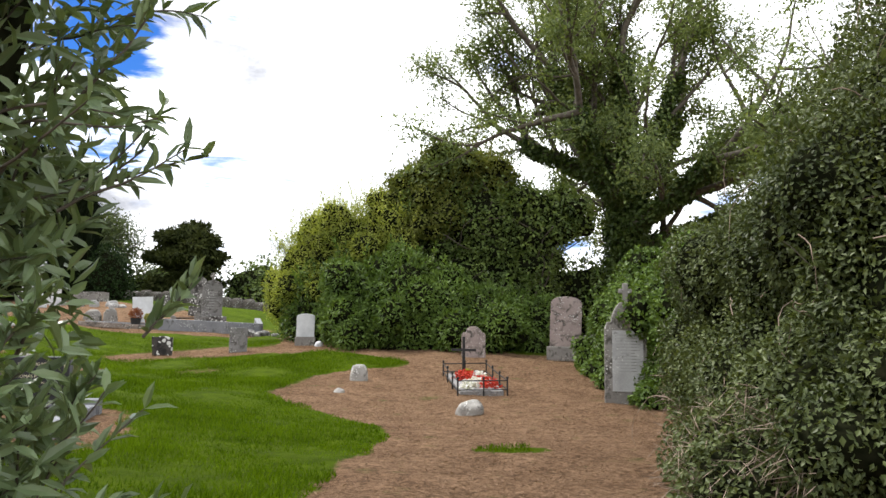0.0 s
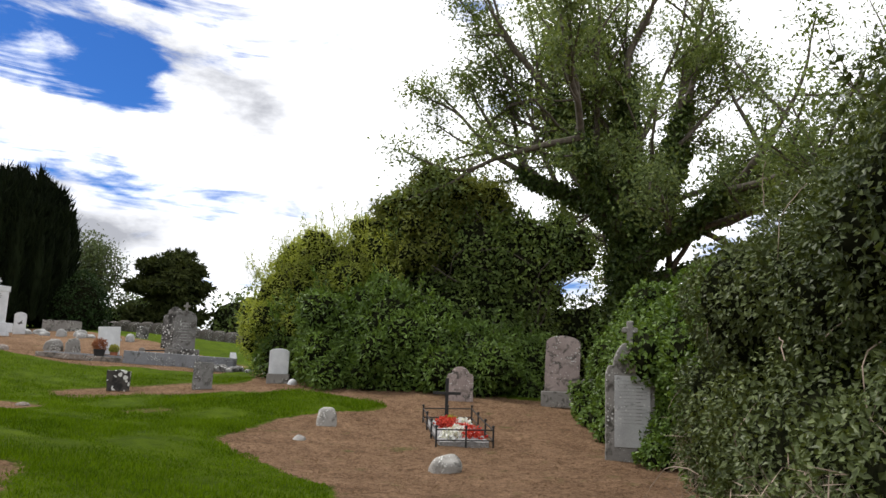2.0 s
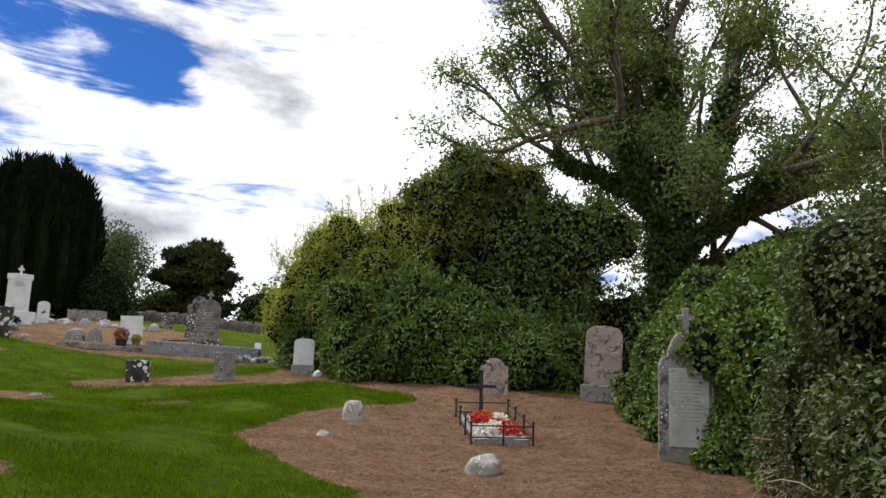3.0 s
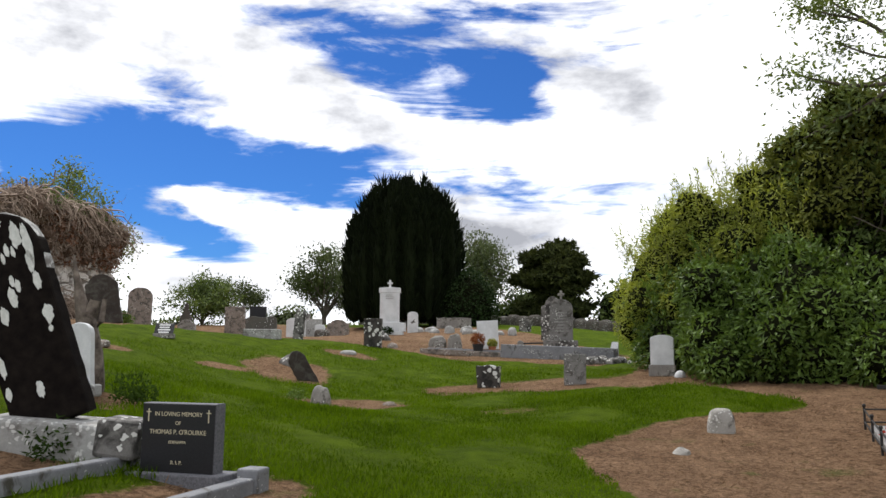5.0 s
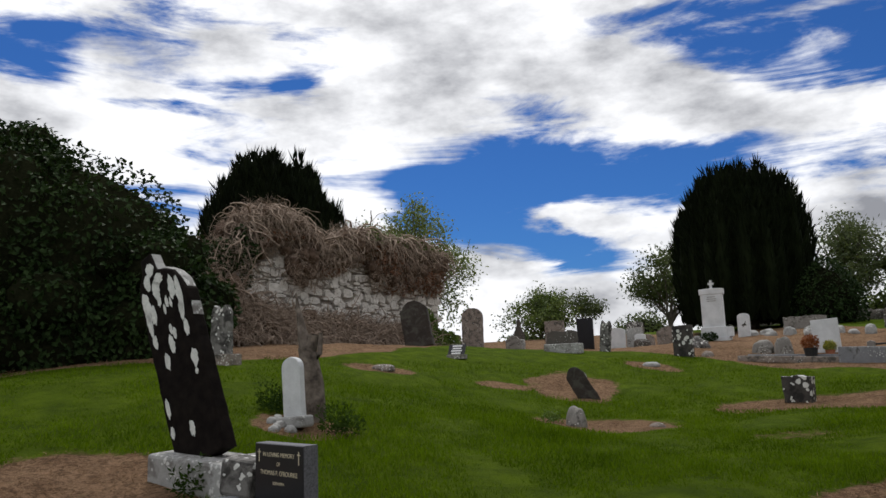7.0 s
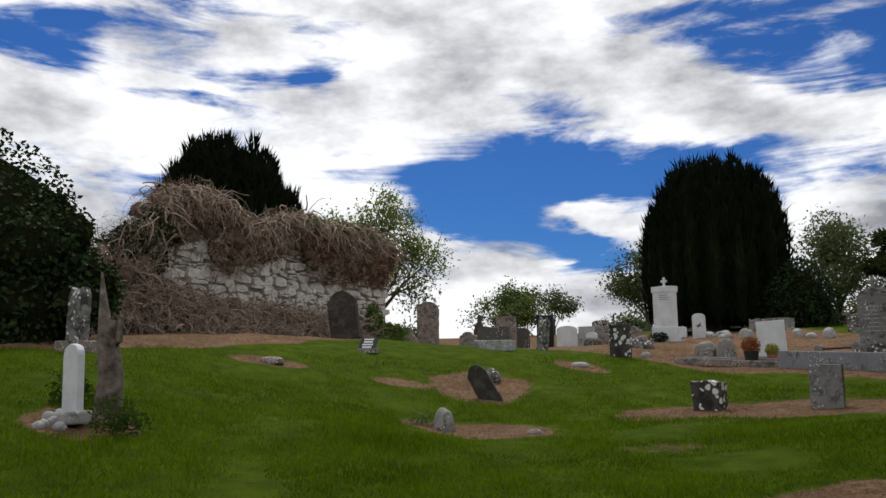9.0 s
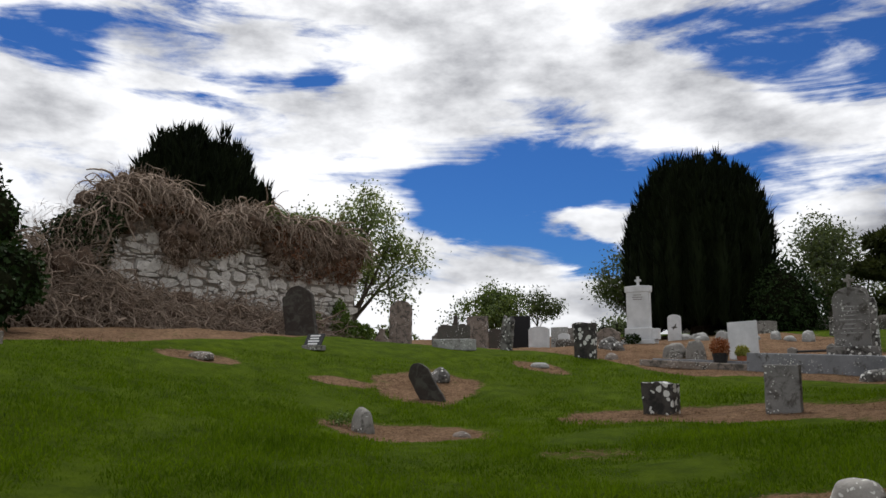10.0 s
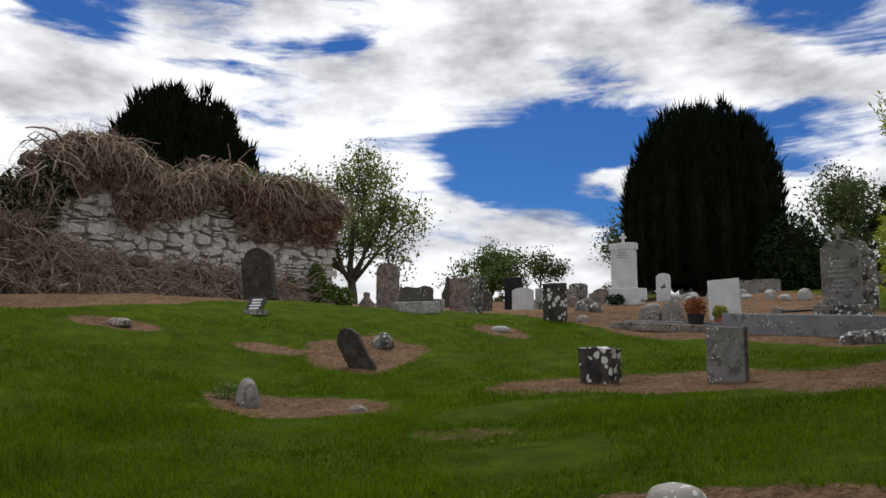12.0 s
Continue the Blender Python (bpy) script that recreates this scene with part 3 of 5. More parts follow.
def build_wall():
    root = thing("ruined_wall", Matrix.Translation(WALL_MID) @ pose(0, 0, 0, 0, 0, WALL_TURN), "ruined rubble stone church wall with an uneven broken top", "wall")
    root["kind"] = "structure"
    bm = bmesh.new()
    ss = np.linspace(-9, 4.85, 40)
    r = random.Random(4)
    tops = [wall_top(s) + r.uniform(-0.08, 0.08) for s in ss]
    front = [[bm.verts.new((s, 0.06, 1.2)), bm.verts.new((s, 0.06, z))] for s, z in zip(ss, tops)]
    back = [[bm.verts.new((s, 0.85, 1.2)), bm.verts.new((s, 0.85, z - 0.05))] for s, z in zip(ss, tops)]
    for i in range(len(ss) - 1):
        bm.faces.new((front[i][0], front[i + 1][0], front[i + 1][1], front[i][1]))
        bm.faces.new((back[i + 1][0], back[i][0], back[i][1], back[i + 1][1]))
        bm.faces.new((front[i][1], front[i + 1][1], back[i + 1][1], back[i][1]))
    for i in (0, len(ss) - 1):
        bm.faces.new((front[i][0], front[i][1], back[i][1], back[i][0]))
    part("mortar_core", bm, MORTAR, root)
    # face stones, course by course, of uneven length and height
    shapes = []
    for k in range(14):
        r2 = random.Random(k)
        bm = bmesh.new()
        n = r2.choice((5, 6, 6, 7))
        ring = []
        for i in range(n):
            a = 2 * math.pi * (i + r2.uniform(-0.22, 0.22)) / n + 0.4
            c, s_ = math.cos(a), math.sin(a)
            q = max(abs(c), abs(s_))
            f = r2.uniform(0.90, 1.0) / q ** 0.82
            ring.append((0.5 * c * f, 0.5 * s_ * f))
        f = bm.faces.new([bm.verts.new((x, 0.0, z)) for x, z in ring])
        e = bmesh.ops.extrude_face_region(bm, geom=[f])
        vs = [v for v in e["geom"] if isinstance(v, bmesh.types.BMVert)]
        for v in vs:
            v.co = Vector((v.co.x * 0.9, -1.0 + r2.uniform(-0.15, 0.15), v.co.z * 0.86))
        bmesh.ops.recalc_face_normals(bm, faces=bm.faces)
        me = bpy.data.meshes.new("stone")
        bm.to_mesh(me)
        bm.free()
        me.materials.append(RUBBLE)
        shapes.append(me)
    r3 = random.Random(9)
    z, spare = 2.35, []
    def lay(mx, me, k):
        if k < 300:
            put(new("stone", me), root).matrix_local = mx
        else:
            spare.append((mx, me))
    count = 0
    while z < 5.6:
        hgt = r3.choice((0.07, 0.09, 0.12, 0.16, 0.22, 0.30, 0.38))
        s = -5.4 + r3.uniform(0, 0.3)
        while s < 4.7:
            ln = r3.uniform(0.9, 2.6) * max(hgt, 0.15)
            foot = np.interp(s, [-5.4, -4.6, -2.6, -0.9, 0.9, 2.0, 3.0, 4.8], [3.4, 3.35, 3.15, 3.0, 3.0, 2.8, 2.4, 2.4])
            head = np.interp(s, [-5.4, -4.7, -3.3, -2.2, -1.1, -0.3, 0.95, 2.6, 4.8], [4.7, 5.0, 5.35, 5.1, 4.9, 5.6, 5.1, 4.95, 5.0])
            if foot < z < head:
                split = hgt > 0.15 and r3.random() < 0.45
                for part_z, part_h in (((0.3, 0.6), (0.8, 0.4)) if split else ((0.5, 1.0),)):
                    mx = Matrix.LocRotScale((s + ln / 2, 0.08, z + hgt * part_z + r3.uniform(-0.05, 0.05)), Euler((0, r3.uniform(-0.22, 0.22), 0)),
                                            (ln * r3.uniform(0.92, 1.1), r3.uniform(0.07, 0.17), hgt * part_h * r3.uniform(0.85, 1.2)))
                    lay(mx, r3.choice(shapes), count)
                    count += 1
            s += ln
        z += hgt
    for _ in range(46):
        s = r3.uniform(-5.1, 4.4)
        z = r3.uniform(3.0, 5.2)
        big = r3.uniform(0.28, 0.52)
        spare.append((Matrix.LocRotScale((s, 0.075, z), Euler((0, r3.uniform(-0.5, 0.5), 0)), (big, r3.uniform(0.12, 0.2), big * r3.uniform(0.6, 0.95))), r3.choice(shapes)))
    if spare:
        bm = bmesh.new()
        for mx, me in spare:
            have = len(bm.verts)
            bm.from_mesh(me)
            bm.verts.ensure_lookup_table()
            for k in range(have, len(bm.verts)):
                bm.verts[k].co = mx @ bm.verts[k].co
        tagged(part("upper_stones", bm, RUBBLE, root), kind="stuff")
    return root


def wander(start, way, steps, step, sag, jitter):
    """A crooked line for a stem."""
    p, d = np.array(start, float), unit(np.array(way, float))
    out = [p.copy()]
    for _ in range(steps):
        d = unit(d + rng.normal(size=3) * jitter + np.array([0, 0, -sag]))
        p = p + d * step
        out.append(p.copy())
    return out


def build_dead_ivy():
    o = np.array([WALL_OUT.x, WALL_OUT.y, 0])
    u = np.array([WALL_WAY.x, WALL_WAY.y, 0])
    def crest(s):
        return np.interp(s, [-9, -7, -5.9, -5.5, -4.8, -3.9, -3.2, -2.4, -1.9, -1.4, -0.6, 0.2, 1.0, 1.5, 2.2, 3.4, 4.5, 5.0], [4.6, 4.9, 5.2, 5.6, 6.6, 7.05, 6.9, 6.55, 6.15, 5.95, 6.6, 6.75, 6.7, 6.45, 6.6, 6.7, 6.4, 5.9])
    # the thatch on the top of the wall
    root = tagged(thing("dead_ivy_thatch", Matrix.Identity(4), "thick mat of dead grey-brown ivy stems hanging over the wall top", "dead ivy"), kind="stuff")
    blobs = [(*on_wall(s, -0.25, (crest(s) + wall_top(s)) / 2 - 0.30), 0.72, 0.72, max(0.35, (crest(s) - wall_top(s)) / 2 + 0.35)) for s in np.arange(-5.3, 4.7, 0.5)]
    blobs += [(*on_wall(s, 0.15, 5.55 - 0.06 * abs(s - 3.4)), 0.45, 0.45, 0.8) for s in (-3.0, -2.3, 0.9, 1.6, 2.3, 3.0, 3.7, 4.4)]
    # solid core below the stems, darkened as the shade in their gaps
    core("thatch", clumped(blobs, 5, 0.25, 3), VINE_SHADED, root, 0.25, 3, 0.72)
    lines = []
    for _ in range(1100):
        s = rng.uniform(-5.5, 4.9)
        top = crest(s)
        start = on_wall(s, rng.uniform(-0.5, 0.35), top - rng.uniform(0.0, 0.35))
        way = o * rng.uniform(0.5, 1.2) + u * rng.normal() * 0.9 + np.array([0, 0, rng.uniform(-0.3, 0.35)])
        r = rng.choice((0.014, 0.022, 0.034, 0.046), p=(0.35, 0.33, 0.22, 0.10))
        lines.append((wander(start, way, 10, rng.uniform(0.07, 0.16), 0.27, 0.34), r, r * 0.35))
    tube_mesh("stems", lines, VINE, root, 4)
    p, out = shell(blobs, 40000, 0.25, 0.3, 3, 1.08)
    leaf_mesh("twigs", p, out, rng.uniform(0.12, 0.4, len(p)), 0.014, VINE, root, 0.8, 0.9, 0.1)
    k = (waves(p, 0.9, 5) > 0.45) & (p[:, 2] > 6.2)
    leaf_mesh("green_sprigs", p[k], out[k], 0.10, 0.07, HEDGE_GREEN, root, 0.1, 0.9, 0.2, "few living ivy leaves")
    k = (waves(p, 1.1, 8) > 0.15) & (p[:, 2] < 6.1)
    leaf_mesh("brown_leaves", p[k], out[k], 0.10, 0.08, plain("withered_leaves", (0.10, 0.04, 0.02), (0.22, 0.10, 0.05), 9), root, 0.6, 0.8, 0.2, "withered russet leaves")
    # the tangle at the wall's foot
    root = tagged(thing("dead_ivy_tangle", Matrix.Identity(4), "grey tangle of dead ivy branches heaped against the wall foot", "dead ivy"), kind="stuff")
    def heap(s):
        return np.interp(s, [-11, -9.5, -7.5, -6.6, -5.9, -5.2, -4.6, -2.7, -1.2, 1.0, 2.1, 3.0], [3.9, 4.6, 4.75, 4.85, 4.7, 4.2, 3.75, 3.55, 3.35, 3.35, 3.15, 2.6])
    blobs = []
    for s in np.arange(-10.6, 2.6, 0.6):
        g = float(height(*on_wall(s, 1.0, 0)[:2]))
        top = heap(s)
        blobs.append((*on_wall(s, 0.35, g + 0.1), 0.95, 0.95, max(0.3, top - g - 0.15)))
    # same shade-dark core colour inside the heap
    core("heap", clumped(blobs, 4, 0.25, 6), VINE_SHADED, root, 0.25, 6, 0.66)
    lines = []
    for _ in range(2800):
        s = rng.uniform(-10.8, 2.8)
        g = float(height(*on_wall(s, 1.0, 0)[:2]))
        f = rng.random() ** 0.7
        start = on_wall(s, 0.15 + (1 - f) * 1.25, g + (heap(s) - g) * f)
        way = o * rng.uniform(0.1, 0.9) + u * rng.normal() * 1.0 + np.array([0, 0, rng.uniform(-0.5, 0.5)])
        r = rng.choice((0.010, 0.016, 0.026, 0.042), p=(0.42, 0.33, 0.18, 0.07))
        lines.append((wander(start, way, 9, rng.uniform(0.10, 0.2), 0.2, 0.38), r, r * 0.4))
    tube_mesh("stems", lines, VINE, root, 4)
    p, out = shell(blobs, 40000, 0.25, 0.35, 6, 1.10)
    leaf_mesh("twigs", p, out, rng.uniform(0.12, 0.45, len(p)), 0.013, VINE, root, 0.7, 0.9, 0.1)
    # living ivy between the tangle and the wall top
    blobs = [(*on_wall(s, 0.1, z), 0.5, 0.5, 0.6) for s, z in ((-5.3, 5.0), (-5.4, 4.4), (-5.9, 4.9), (-6.3, 4.6), (-5.0, 5.5))]
    root = thing("ivy", Matrix.Identity(4), "dark green living ivy hanging down the wall face", "ivy")
    p, out = shell(blobs, 3000, 0.25, 0.4, 7)
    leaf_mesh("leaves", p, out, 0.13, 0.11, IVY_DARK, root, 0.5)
    blobs = [(*on_wall(s, 0.25, z), a, a, b) for s, z, a, b in ((3.9, 3.1, 0.28, 0.6), (4.4, 2.7, 0.45, 0.4), (4.9, 2.65, 0.5, 0.35), (2.7, 2.9, 0.22, 0.35))]
    root = thing("ivy", Matrix.Identity(4), "fresh green ivy and weeds at the wall's end", "ivy")
    p, out = shell(blobs, 3600, 0.25, 0.4, 7)
    leaf_mesh("leaves", p, out, 0.12, 0.09, HEDGE_GREEN, root, 0.3)


# ---- hedges, bushes and trees ----
def bush(name, blobs, n, length, width, mat, label, category="bush", lump_=0.22, seed=0, droop=0.3, fine=False, inside=True, depth=0.3, shrink=0.84, clumps=None, side=None):
    blobs = np.asarray(blobs, float)
    x, y = blobs[0, :2]
    root = thing(name, Matrix.Identity(4), label, category)
    if clumps:
        blobs = clumped(blobs, clumps[0], clumps[1], seed)
    # added solid core, painted dark where shade would lie behind the leaves
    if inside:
        core("inner_mass", blobs, SHADE, root, lump_, seed, shrink, "solid inner mass coloured dark as shade among the leaves")
    p, out = shell(blobs, n, lump_, depth, seed, 1.08)
    if side is not None:
        # the hidden far side carries fewer leaves
        k = (out @ unit(np.array(side, float)) > -0.15) | (rng.random(len(p)) < 0.12)
        p, out = p[k], out[k]
    k = len(p)
    leaf_mesh("leaves", p, out, length * rng.uniform(0.65, 1.25, k), width * rng.uniform(0.7, 1.2, k), mat, root, droop, fine=fine)
    return root


def shoots(root, blobs, n, length, leaf_len, leaf_wid, mat, seed, up=0.8, lump_=0.22, gap=0.05):
    """Young shoots standing out of a bush, with leaves along them."""
    p, out = shell(blobs, n, lump_, 0.05, seed, 1.0)
    k = p[:, 2] > np.quantile(p[:, 2], 0.35)
    p, out = p[k], out[k]
    lines, at, way = [], [], []
    for a, b in zip(p, out):
        ln = length * rng.uniform(0.5, 1.3)
        m = max(3, int(ln / gap))
        pts = np.array(wander(a, b * 0.7 + np.array([0, 0, up]), m, ln / m, -0.03, 0.07))
        lines.append((pts, 0.006, 0.002))
        d = unit(np.gradient(pts, axis=0))
        for i in range(1, len(pts)):
            for _ in range(2):
                at.append(pts[i])
                way.append(unit(d[i] * 0.8 + rng.normal(size=3) * 0.65))
    tagged(tube_mesh("shoots", lines, BARK, root, 3), kind="stuff")
    at, way = np.array(at), np.array(way)
    leaf_mesh("shoot_leaves", at, unit(way + np.array([0, 0, 0.4])), leaf_len * rng.uniform(0.6, 1.2, len(at)), leaf_wid, mat, root, axis=way)


def branches(base, way, length, radius, depth, spread, tips, lines, seg=6, rise=0.05, ratio=(0.55, 0.8), forks=(2, 4)):
    """A limb with its side branches; collects the lines and the twig ends."""
    pts = np.array(wander(base, way, seg, length / seg, -rise, 0.11))
    lines.append((pts, radius, radius * 0.45))
    if depth == 0:
        tips.extend(pts[2:])
        return
    for _ in range(random.randint(*forks)):
        i = random.randint(2, seg)
        d = unit(pts[i] - pts[i - 1])
        w = unit(d + rng.normal(size=3) * spread)
        branches(pts[i], w, length * random.uniform(*ratio), radius * 0.45 * random.uniform(0.8, 1.1), depth - 1, spread, tips, lines, seg, rise, ratio, forks)
    branches(pts[-1], unit(pts[-1] - pts[-2]), length * 0.7, radius * 0.45, depth - 1, spread, tips, lines, seg, rise, ratio, forks)


def leafy_tree(name, x, y, trunk, limbs, limb_len, radius, n_leaves, leaf_len, leaf_wid, mat, label, depth=2, spread=0.55, cluster=0.45, seed=0, lean=(0, 0), droop=0.3, steep=(0.5, 1.1), gaps=0.35, ways=()):
    """A tree with a tapered trunk, forking limbs and leaves in clusters round the twigs."""
    global rng
    kept, rng = rng, np.random.default_rng(seed + 500)
    random.seed(seed)
    root = thing(name, pose(x, y, 0), label, "tree")
    g = float(height(x, y))
    lines, tips = [], []
    stem = np.array(wander((0, 0, g - 0.2), (lean[0], lean[1], 1), 7, trunk / 7, 0, 0.05))
    for w, k in ways:
        mine = []
        branches(stem[k], unit(np.array(w)), limb_len * random.uniform(0.9, 1.1), radius * 0.55, depth, spread, tips, mine, rise=0.03)
        tube_mesh("limb", mine, BARK, root, 5)
        lines += mine
    for i in range(limbs):
        a = 2 * math.pi * (i + random.uniform(-0.3, 0.3)) / limbs
        k = random.randint(4, 7)
        e = random.uniform(*steep)
        w = (math.cos(a) * math.cos(e), math.sin(a) * math.cos(e), math.sin(e))
        mine = []
        branches(stem[k], w, limb_len * random.uniform(0.8, 1.15), radius * 0.5, depth, spread, tips, mine)
        tube_mesh("limb", mine, BARK, root, 5)
        lines += mine
    mine = []
    branches(stem[-1], (lean[0] * 0.5, lean[1] * 0.5, 1), limb_len, radius * 0.6, depth, spread, tips, mine)
    tube_mesh("limb", mine, BARK, root, 5)
    lines += mine
    tube_mesh("trunk", [(stem, radius, radius * 0.65)], BARK, root, 10)
    tips = np.array(tips)
    tips = tips[rng.permutation(len(tips))[:max(40, int(len(tips) * gaps))]]
    at = tips[rng.integers(0, len(tips), n_leaves)] + rng.normal(size=(n_leaves, 3)) * cluster * np.array([1, 1, 0.8])
    out = unit(at - np.array([0, 0, g + trunk]) + rng.normal(size=at.shape) * 2)
    leaf_mesh("crown", at, out, leaf_len * rng.uniform(0.6, 1.3, n_leaves), leaf_wid, mat, root, droop)
    rng = kept
    return root, stem, lines


def irish_yew(name, x, y, wide, tall, label, seed, n=120, leaves=76000):
    """A dense dark column of many upright plumes."""
    r = np.random.default_rng(seed)
    root = thing(name, pose(x, y, 0), label, "tree")
    g = float(height(x, y))
    tube_mesh("trunk", [([(0, 0, g - 0.2), (0.1, 0, g + 1), (0, 0.1, g + 2.5)], 0.5, 0.35)], BARK, root, 8)
    blobs, plumes = [], []
    for i in range(n):
        q, a = math.sqrt((i + 0.5) / n), i * 2.39996
        px, py = wide / 2 * 0.84 * q * math.cos(a), wide / 2 * 0.84 * q * math.sin(a)
        h = tall * (1.03 - 0.30 * q ** 3.5) * r.uniform(0.83, 1.02)
        s = wide * r.uniform(0.050, 0.075)
        plumes.append((px, py, h, s))
        blobs.append((px, py, g + h * 0.5, s, s, h * 0.5))
    B = np.array(blobs)
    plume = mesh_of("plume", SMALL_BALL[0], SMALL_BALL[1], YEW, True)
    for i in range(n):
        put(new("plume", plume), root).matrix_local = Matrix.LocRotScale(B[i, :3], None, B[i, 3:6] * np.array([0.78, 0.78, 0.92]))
    k = rng.choice(n, leaves, p=np.array([p[3] * p[2] for p in plumes]) / sum(p[3] * p[2] for p in plumes))
    z = rng.uniform(0.04, 1.0, leaves)
    a = rng.uniform(0, 2 * np.pi, leaves)
    pr = np.sqrt(np.clip(1 - (2 * z - 1) ** 2, 0.02, 1))
    at = np.stack([B[k, 0] + np.cos(a) * B[k, 3] * pr, B[k, 1] + np.sin(a) * B[k, 3] * pr, g + z * B[k, 5] * 2], -1)
    out = np.stack([np.cos(a), np.sin(a), np.full(leaves, 0.2)], -1)
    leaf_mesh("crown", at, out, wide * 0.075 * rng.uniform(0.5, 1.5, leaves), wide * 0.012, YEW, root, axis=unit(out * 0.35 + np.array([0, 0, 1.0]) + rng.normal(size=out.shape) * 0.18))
    return root


def tiered_conifer(name, x, y, wide, tall, label, seed):
    """A broad dark cypress whose sprays lie in uneven tiers."""
    r = np.random.default_rng(seed)
    root = thing(name, pose(x, y, 0), label, "tree")
    g = float(height(x, y))
    tube_mesh("trunk", [([(0, 0, g - 0.2), (0, 0.1, g + tall * 0.5), (0.1, 0, g + tall * 0.9)], 0.35, 0.08)], BARK, root, 8)
    blobs = []
    for i in range(46):
        f = r.uniform(0.08, 0.97)
        a = r.uniform(0, 6.28)
        reach = wide / 2 * (1 - max(0, (f - 0.45) / 0.6) ** 2) * r.uniform(0.35, 0.82)
        blobs.append((reach * math.cos(a), reach * math.sin(a), g + f * tall, wide * r.uniform(0.12, 0.2), wide * r.uniform(0.12, 0.2), tall * r.uniform(0.035, 0.07)))
    B = np.array(blobs)
    # solid core under the tiers, its shade painted in
    core("inner_shade_mass", B, SHADE, root, 0.3, seed, 0.85)
    at, out = shell_free(B, 26000, 0.3, 0.35, seed)
    leaf_mesh("crown", at, out, 0.34 * rng.uniform(0.5, 1.3, len(at)), 0.12, CYPRESS, root, 0.1)
    return root


def shell_free(blobs, n, lump_, depth, seed):
    """As shell(), for blobs in a tree's own space."""
    blobs = np.asarray(blobs, float)
    which = rng.integers(0, len(blobs), n)
    way = unit(rng.normal(size=(n, 3)))
    p = surface(blobs, way, which, lump_, seed)
    c, r = blobs[which, :3], blobs[which, 3:6]
    p = c + (p - c) * (1.1 - depth * rng.random(n) ** 2)[:, None]
    return p, unit((p - c) / r)


DEEP_IVY = leaf("trunk_ivy_leaves", (0.0196, 0.0392, 0.0084), (0.0476, 0.0812, 0.0182), (0.1190, 0.1680, 0.0420), 0.45, 0.15)


def build_greenery():
    # the ivy-grown hedge beside the path
    B = [(5.3, 3.2, 0.9, 1.25, 1.5, 1.9), (4.9, 5.4, 1.2, 1.5, 1.6, 2.4), (5.0, 6.6, 2.3, 1.5, 1.6, 2.0), (3.95, 7.4, 0.5, 1.25, 1.4, 1.3), (4.85, 8.4, 1.9, 1.45, 1.6, 1.65), (4.2, 5.9, 0.5, 1.35, 1.3, 1.2),
         (4.65, 9.6, 0.7, 1.25, 1.4, 1.4), (5.35, 7.0, 3.1, 1.3, 1.7, 1.7), (5.05, 11.4, 0.5, 1.2, 1.4, 1.2), (5.5, 5.0, 3.1, 1.4, 1.6, 1.8)]
    h = bush("ivy_hedge", B, 640000, 0.052, 0.034, IVY, "tall untidy hedge smothered in ivy and old man's beard", "hedge", 0.2, 21, 0.5, depth=0.35, clumps=(9, 0.32), shrink=0.82, side=(-0.8, -0.6, 0.25))
    p, out = shell(B, 420, 0.26, 0.1, 21, 1.05)
    lines = [(wander(a, b * 0.5 + rng.normal(size=3) * 0.9 + np.array([0, 0, 0.2]), 9, rng.uniform(0.05, 0.11), 0.12, 0.26), 0.005, 0.002) for a, b in zip(p, out)]
    tagged(tube_mesh("bare_stems", lines, VINE, h, 4, "bare grey-brown climbing stems"), kind="stuff")
    p, out = shell(clumped(B, 9, 0.32, 21), 110000, 0.2, 0.25, 21, 1.1)
    k = waves(p, 0.8, 15) + 0.35 * (2.0 - p[:, 2]) > 0.0
    tagged(leaf_mesh("twig_haze", p[k], out[k], rng.uniform(0.08, 0.3, k.sum()), 0.007, VINE, h, 0.5, 1.0, 0.1, "grey-brown haze of fine dead twigs"), kind="stuff")
    shoots(h, B, 300, 0.4, 0.085, 0.055, IVY, 21, 0.5)
    B = [(4.75, 13.1, 0.9, 1.0, 1.3, 1.75), (4.6, 15.2, 1.3, 1.15, 1.5, 1.6), (4.5, 17.2, 1.3, 1.2, 1.5, 1.75), (4.4, 19.2, 1.4, 1.15, 1.5, 1.5), (4.0, 16.3, 0.6, 0.75, 0.9, 0.75),
         (3.85, 18.0, 0.7, 0.7, 1.0, 0.9), (3.6, 19.6, 0.9, 0.55, 0.7, 0.6), (5.4, 16.0, 2.0, 1.3, 2.6, 1.5)]
    h = bush("green_hedge", B, 75000, 0.10, 0.07, HEDGE_GREEN, "bright green leafy hedge growing over the headstones", "hedge", 0.18, 22, 0.35, clumps=(9, 0.3), side=(-0.7, -0.7, 0.3))
    shoots(h, B, 160, 0.35, 0.10, 0.06, HEDGE_GREEN, 22, 0.7)
    # ivy that has closed round the cross-topped headstone
    B = [(4.15, 14.35, 0.6, 0.40, 0.4, 0.85), (4.2, 14.3, 1.6, 0.42, 0.4, 0.6), (3.75, 14.1, 0.2, 0.3, 0.28, 0.25)]
    bush("ivy", B, 7000, 0.085, 0.065, HEDGE_GREEN, "ivy closing round the side of a headstone", "ivy", 0.25, 23, 0.5)
